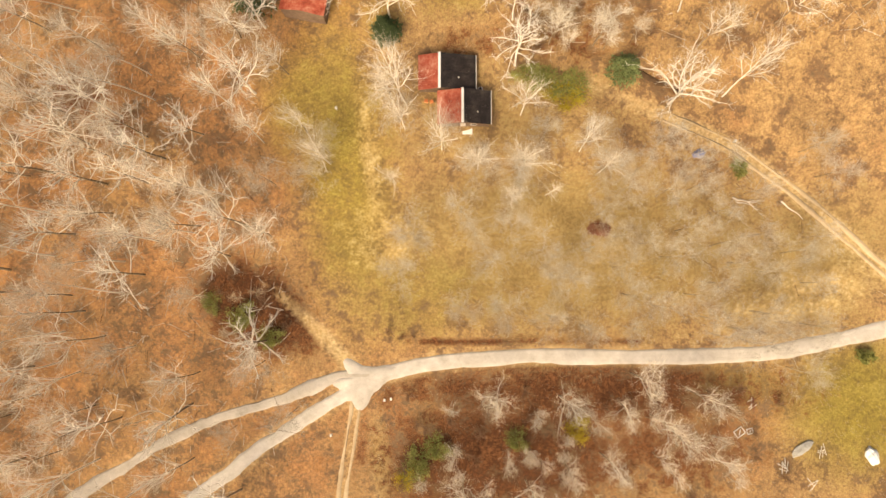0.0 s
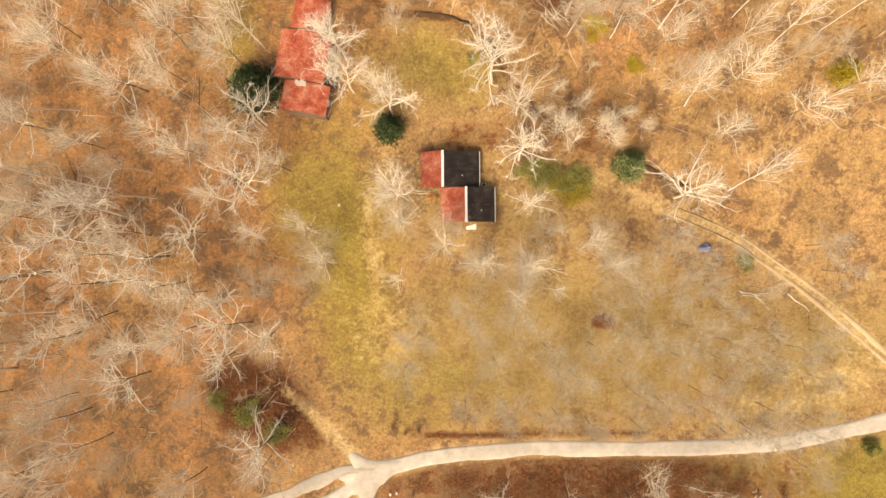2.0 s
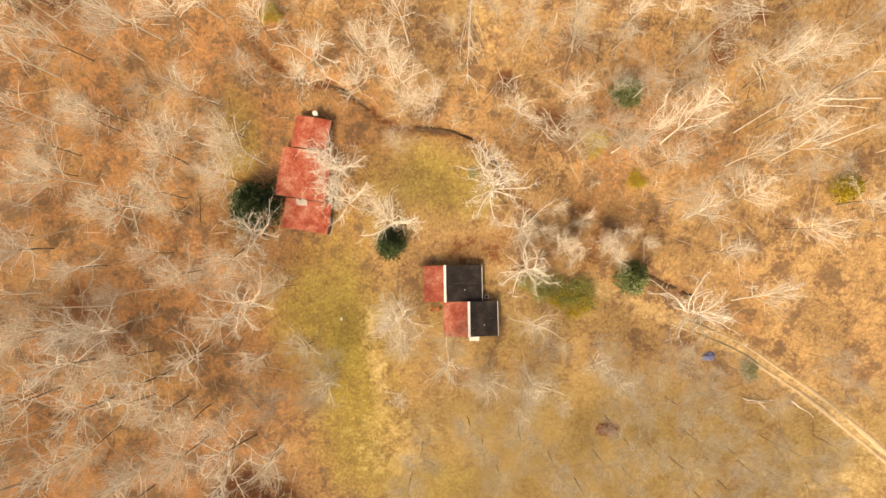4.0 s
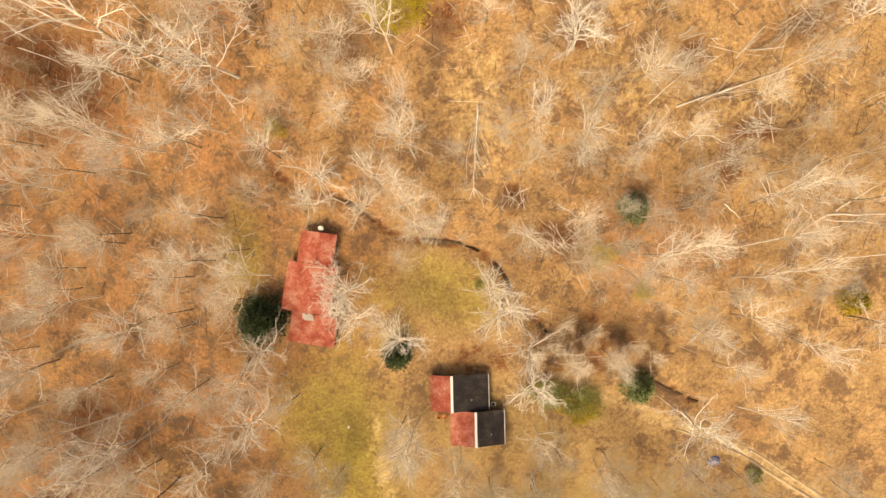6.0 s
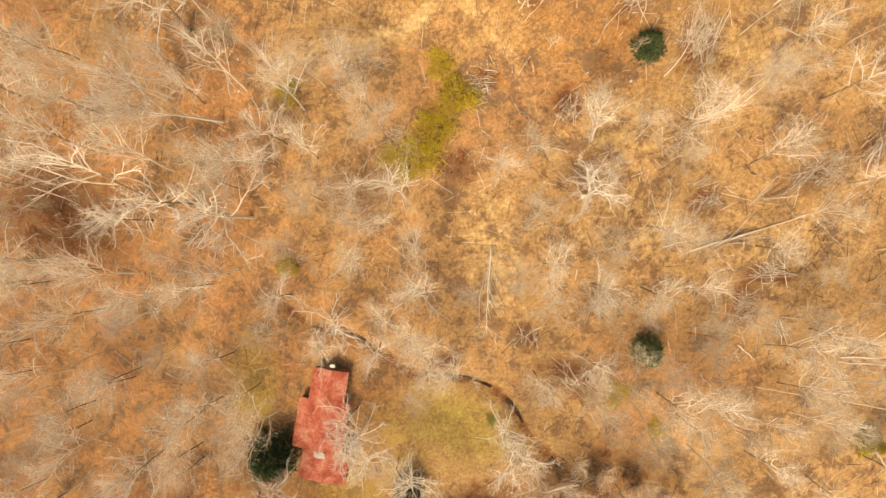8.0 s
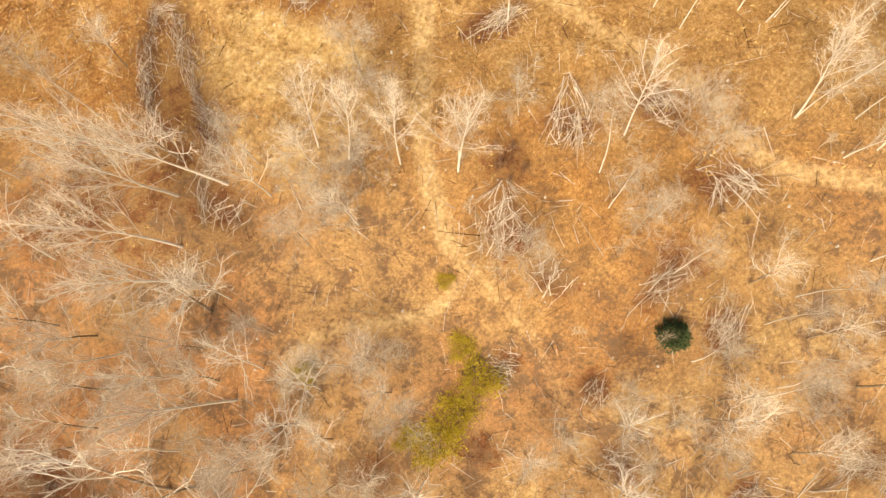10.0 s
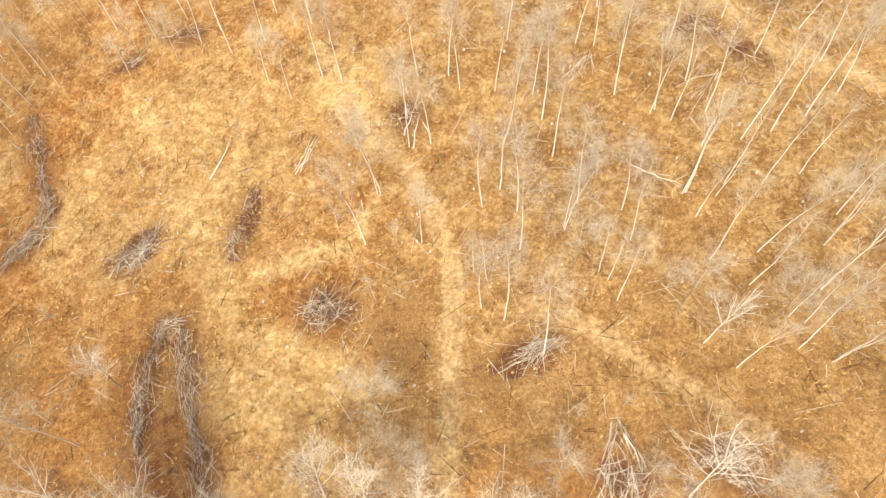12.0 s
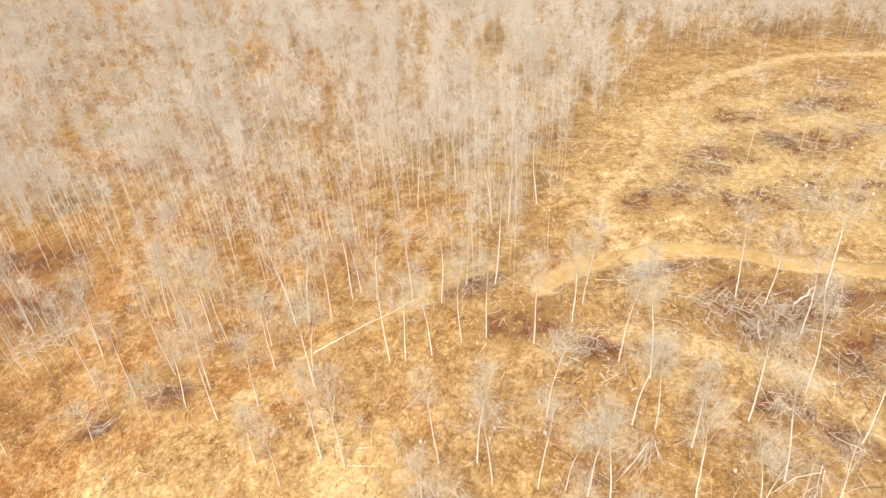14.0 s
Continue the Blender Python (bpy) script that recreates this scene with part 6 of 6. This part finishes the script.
def felled_log(x0, y0, x1, y1, r, material=CUT_WOOD, forks=0, label="bleached felled log lying on the ground", seed=1):
    """A tapering crooked log on the ground, with some branch ends."""
    r *= 0.8
    rng = np.random.default_rng(seed)
    ob = thing("fallen_log", x0, y0, gz(x0, y0), label, "log", "fallen logs")
    n = 6
    pts = []
    for k in range(n + 1):
        u = k / n
        x, y = x0 + (x1 - x0) * u + rng.normal(0, 0.12), y0 + (y1 - y0) * u + rng.normal(0, 0.12)
        pts.append(np.array([x - x0, y - y0, gz(x, y) - gz(x0, y0) + r * (1.15 - 0.6 * u)]))
    part("stem", run_tube("stem", pts, [r * (1 - 0.11 * k) for k in range(n + 1)], 7, material), None, ob)
    if forks:
        d = unit(pts[-1] - pts[0])
        br = []
        for k in range(forks):
            p = pts[3 + int(rng.uniform(0, 4))]
            q = unit(d + rng.normal(0, 0.5, 3) * np.array([1, 1, 0.35]))
            ln = rng.uniform(1.5, 4.0)
            e = p + q * ln
            e[2] = max(e[2], gz(x0 + e[0], y0 + e[1]) - gz(x0, y0) + 0.06)
            br.append((*p, *e, r * 0.4, 0.02))
            for j in range(3):
                g = p + (e - p) * rng.uniform(0.4, 1.0)
                f = g + unit(q + rng.normal(0, 0.5, 3) * np.array([1, 1, 0.4])) * ln * 0.4
                f[2] = max(f[2], gz(x0 + f[0], y0 + f[1]) - gz(x0, y0) + 0.05)
                br.append((*g, *f, r * 0.22, 0.015))
        V, F = [], []
        tube_arrays(br, 4, V, F)
        tagged(part("brushwood", arrays_mesh("brushwood", V, F, material), None, ob), kind="stuff")


LOGS = ((2.7, 89, 1.6, 75, 0.26, 14), (35.6, 87.5, 60.3, 94.7, 0.20, 6), (50.2, 75.5, 52, 70.7, 0.16, 0), (51.2, 75.6, 53, 70.6, 0.14, 0), (44.6, 71.2, 47.4, 68.5, 0.18, 0), (61.5, 68.9, 77, 68.6, 0.20, 0), (61.5, 68.2, 72, 67.0, 0.15, 0), (56.6, 71.4, 61.2, 66.5, 0.16, 6), (63, 69.4, 71, 74.4, 0.18, 0), (52.5, 15.6, 57.7, 14.5, 0.20, 4), (53, 14.9, 57, 14.0, 0.13, 0), (61.4, 14.9, 65.9, 11.7, 0.20, 0), (-37, 236.8, -17.5, 245.2, 0.16, 0))
LOGS2 = ((41, 233.6, 46, 237.2, 0.24, 0), (-52.5, 200.5, -49.5, 208, 0.22, 0), (-35.6, 199, -32.6, 206, 0.17, 0), (-36.1, 198.6, -33.2, 206.2, 0.14, 0), (-36.6, 199.4, -33.8, 206.2, 0.12, 0), (-17.5, 203, -15.5, 209.5, 0.2, 6), (-16, 200.5, -14.5, 208.5, 0.18, 6), (-13.5, 203, -16.5, 210, 0.16, 5), (29, 195.5, 34, 204, 0.2, 5), (-80.5, 102.6, -68, 97.5, 0.2, 0), (18, 193, 24, 190, 0.15, 6))
for k, (a, b, c, d, r, f) in enumerate(LOGS + LOGS2):
    felled_log(a, b, c, d, r, CUT_WOOD, f, "bleached fallen tree with bare branches" if f else "bleached felled log lying on the ground", 300 + k)


def scatter_slash():
    """Sticks strewn over the cut ground and the woods' floor; dark ones also stand in for thin shadows."""
    rng = np.random.default_rng(9)
    pale, dull, grey = [], [], []
    up = rng.random(14000) < 0.66
    X = np.where(up, rng.uniform(-105, 110, 14000), rng.uniform(-92, 88, 14000))
    Y = np.where(up, rng.uniform(84, 330, 14000), rng.uniform(-42, 110, 14000))
    ok = off_lanes(X, Y, 2.2, AVOID[:6]) & ~((X > -32) & (X < 84) & (Y > -60) & (Y < 44)) & ~((X > -34) & (X < 8) & (Y > 44) & (Y < 68))
    for x, y in zip(X[ok], Y[ok]):
        ln = rng.gamma(2.0, 0.9) + 0.5
        a = rng.uniform(0, math.tau)
        x1, y1 = x + ln * math.cos(a), y + ln * math.sin(a)
        r = rng.uniform(0.025, 0.065)
        seg = (x, y, 0.05, x1, y1, rng.uniform(0.06, 0.3), r, r * 0.5)
        if y < 235 or rng.random() < 0.5:
            (pale if rng.random() < (0.5 if y < 235 else 0.8) else dull).append(seg)
    piles = [(hx, hy) for hx, hy, *_ in HEAPS + HEAPS2 + HEAPS3 + HEAPS4 + HEAPS5 if hx > 8 and hy > 222]
    for k in range(3600):
        hx, hy = piles[k % len(piles)]
        x, y = hx + rng.normal(0, 5.0), hy + rng.normal(0, 3.6)
        a, ln, r = rng.uniform(0, math.tau), rng.gamma(2.0, 0.6) + 0.5, rng.uniform(0.025, 0.06)
        q = rng.random()
        (pale if q < 0.42 else grey if q < 0.84 else dull).append((x, y, 0.06, x + ln * math.cos(a), y + ln * math.sin(a), rng.uniform(0.1, 0.5), r, r * 0.4))
    # Dark strokes added over the field in place of shaded sapling trunks.
    for k in range(48):
        x, y = rng.uniform(-2, 66), rng.uniform(-9, 27)
        a = rng.normal(-0.75, 0.45)
        ln = rng.uniform(1.5, 4.2)
        dull.append((x, y, 0.05, x + ln * math.cos(a), y + ln * math.sin(a), rng.uniform(0.1, 0.5), rng.uniform(0.04, 0.08), 0.02))
    for segs in (pale, dull, grey):
        S = np.array(segs)
        S[:, 2] += land(S[:, 0], S[:, 1])
        S[:, 5] += land(S[:, 3], S[:, 4])
        segs[:] = S.tolist()
    for nm, segs, mat, lab in (("strewn_sticks", pale, CUT_WOOD, "bleached sticks strewn over the ground"), ("strewn_sticks", dull, DARK_STICK, "dark brown sticks strewn over the ground, some in place of thin shadows"), ("strewn_sticks", grey, DULL_WOOD, "weathered grey-brown sticks round the brush piles")):
        V, F = [], []
        tube_arrays(segs, 3, V, F)
        tagged(new(nm, arrays_mesh(nm, V, F, mat)), lab, "sticks", kind="stuff")


scatter_slash()


def scatter_tufts():
    """Dry grass clumps on the clearing and verges, and low twiggy growth in the woods."""
    rng = np.random.default_rng(12)
    straw, twigs = [], []
    for k in range(7000):
        q = rng.random()
        if q < 0.5:
            x, y = rng.normal(-52, 26), rng.normal(195, 24)
        elif q < 0.75:
            x, y = rng.uniform(10, 110), rng.uniform(235, 330)
        else:
            x, y = rng.uniform(-50, 60), rng.uniform(140, 250)
        z = gz(x, y)
        for j in range(3):
            a = rng.uniform(0, math.tau)
            h = rng.uniform(0.25, 0.6)
            straw.append((x, y, z - 0.02, x + 0.45 * math.cos(a), y + 0.45 * math.sin(a), z + h, 0.10))
    X, Y = rng.uniform(-95, 90, 7000), rng.uniform(-45, 240, 7000)
    ok = off_lanes(X, Y, 2.2, AVOID[:5]) & ~((X > -31) & (X < 84) & (Y > -18) & (Y < 42)) & ~((X > -34) & (X < 8) & (Y > 44) & (Y < 70))
    for x, y, z in zip(X[ok], Y[ok], land(X[ok], Y[ok])):
        for j in range(5):
            a = rng.uniform(0, math.tau)
            e = rng.uniform(0.1, 0.9)
            ln = rng.uniform(0.6, 1.7)
            twigs.append((x + 0.3 * math.cos(a), y + 0.3 * math.sin(a), z, x + math.cos(a) * math.sin(e) * ln, y + math.sin(a) * math.sin(e) * ln, z + math.cos(e) * ln, 0.022))
    V, F = [], []
    spike_arrays(straw, V, F)
    tagged(new("dry_grass", arrays_mesh("dry_grass", V, F, STRAW_BLADES)), "clumps of dry straw-coloured grass on the cut hillside", "grass", kind="stuff")
    V, F = [], []
    spike_arrays(twigs, V, F)
    tagged(new("undergrowth", arrays_mesh("undergrowth", V, F, TWIG)), "thin leafless undergrowth among leaf litter", "undergrowth", kind="stuff")


scatter_tufts()
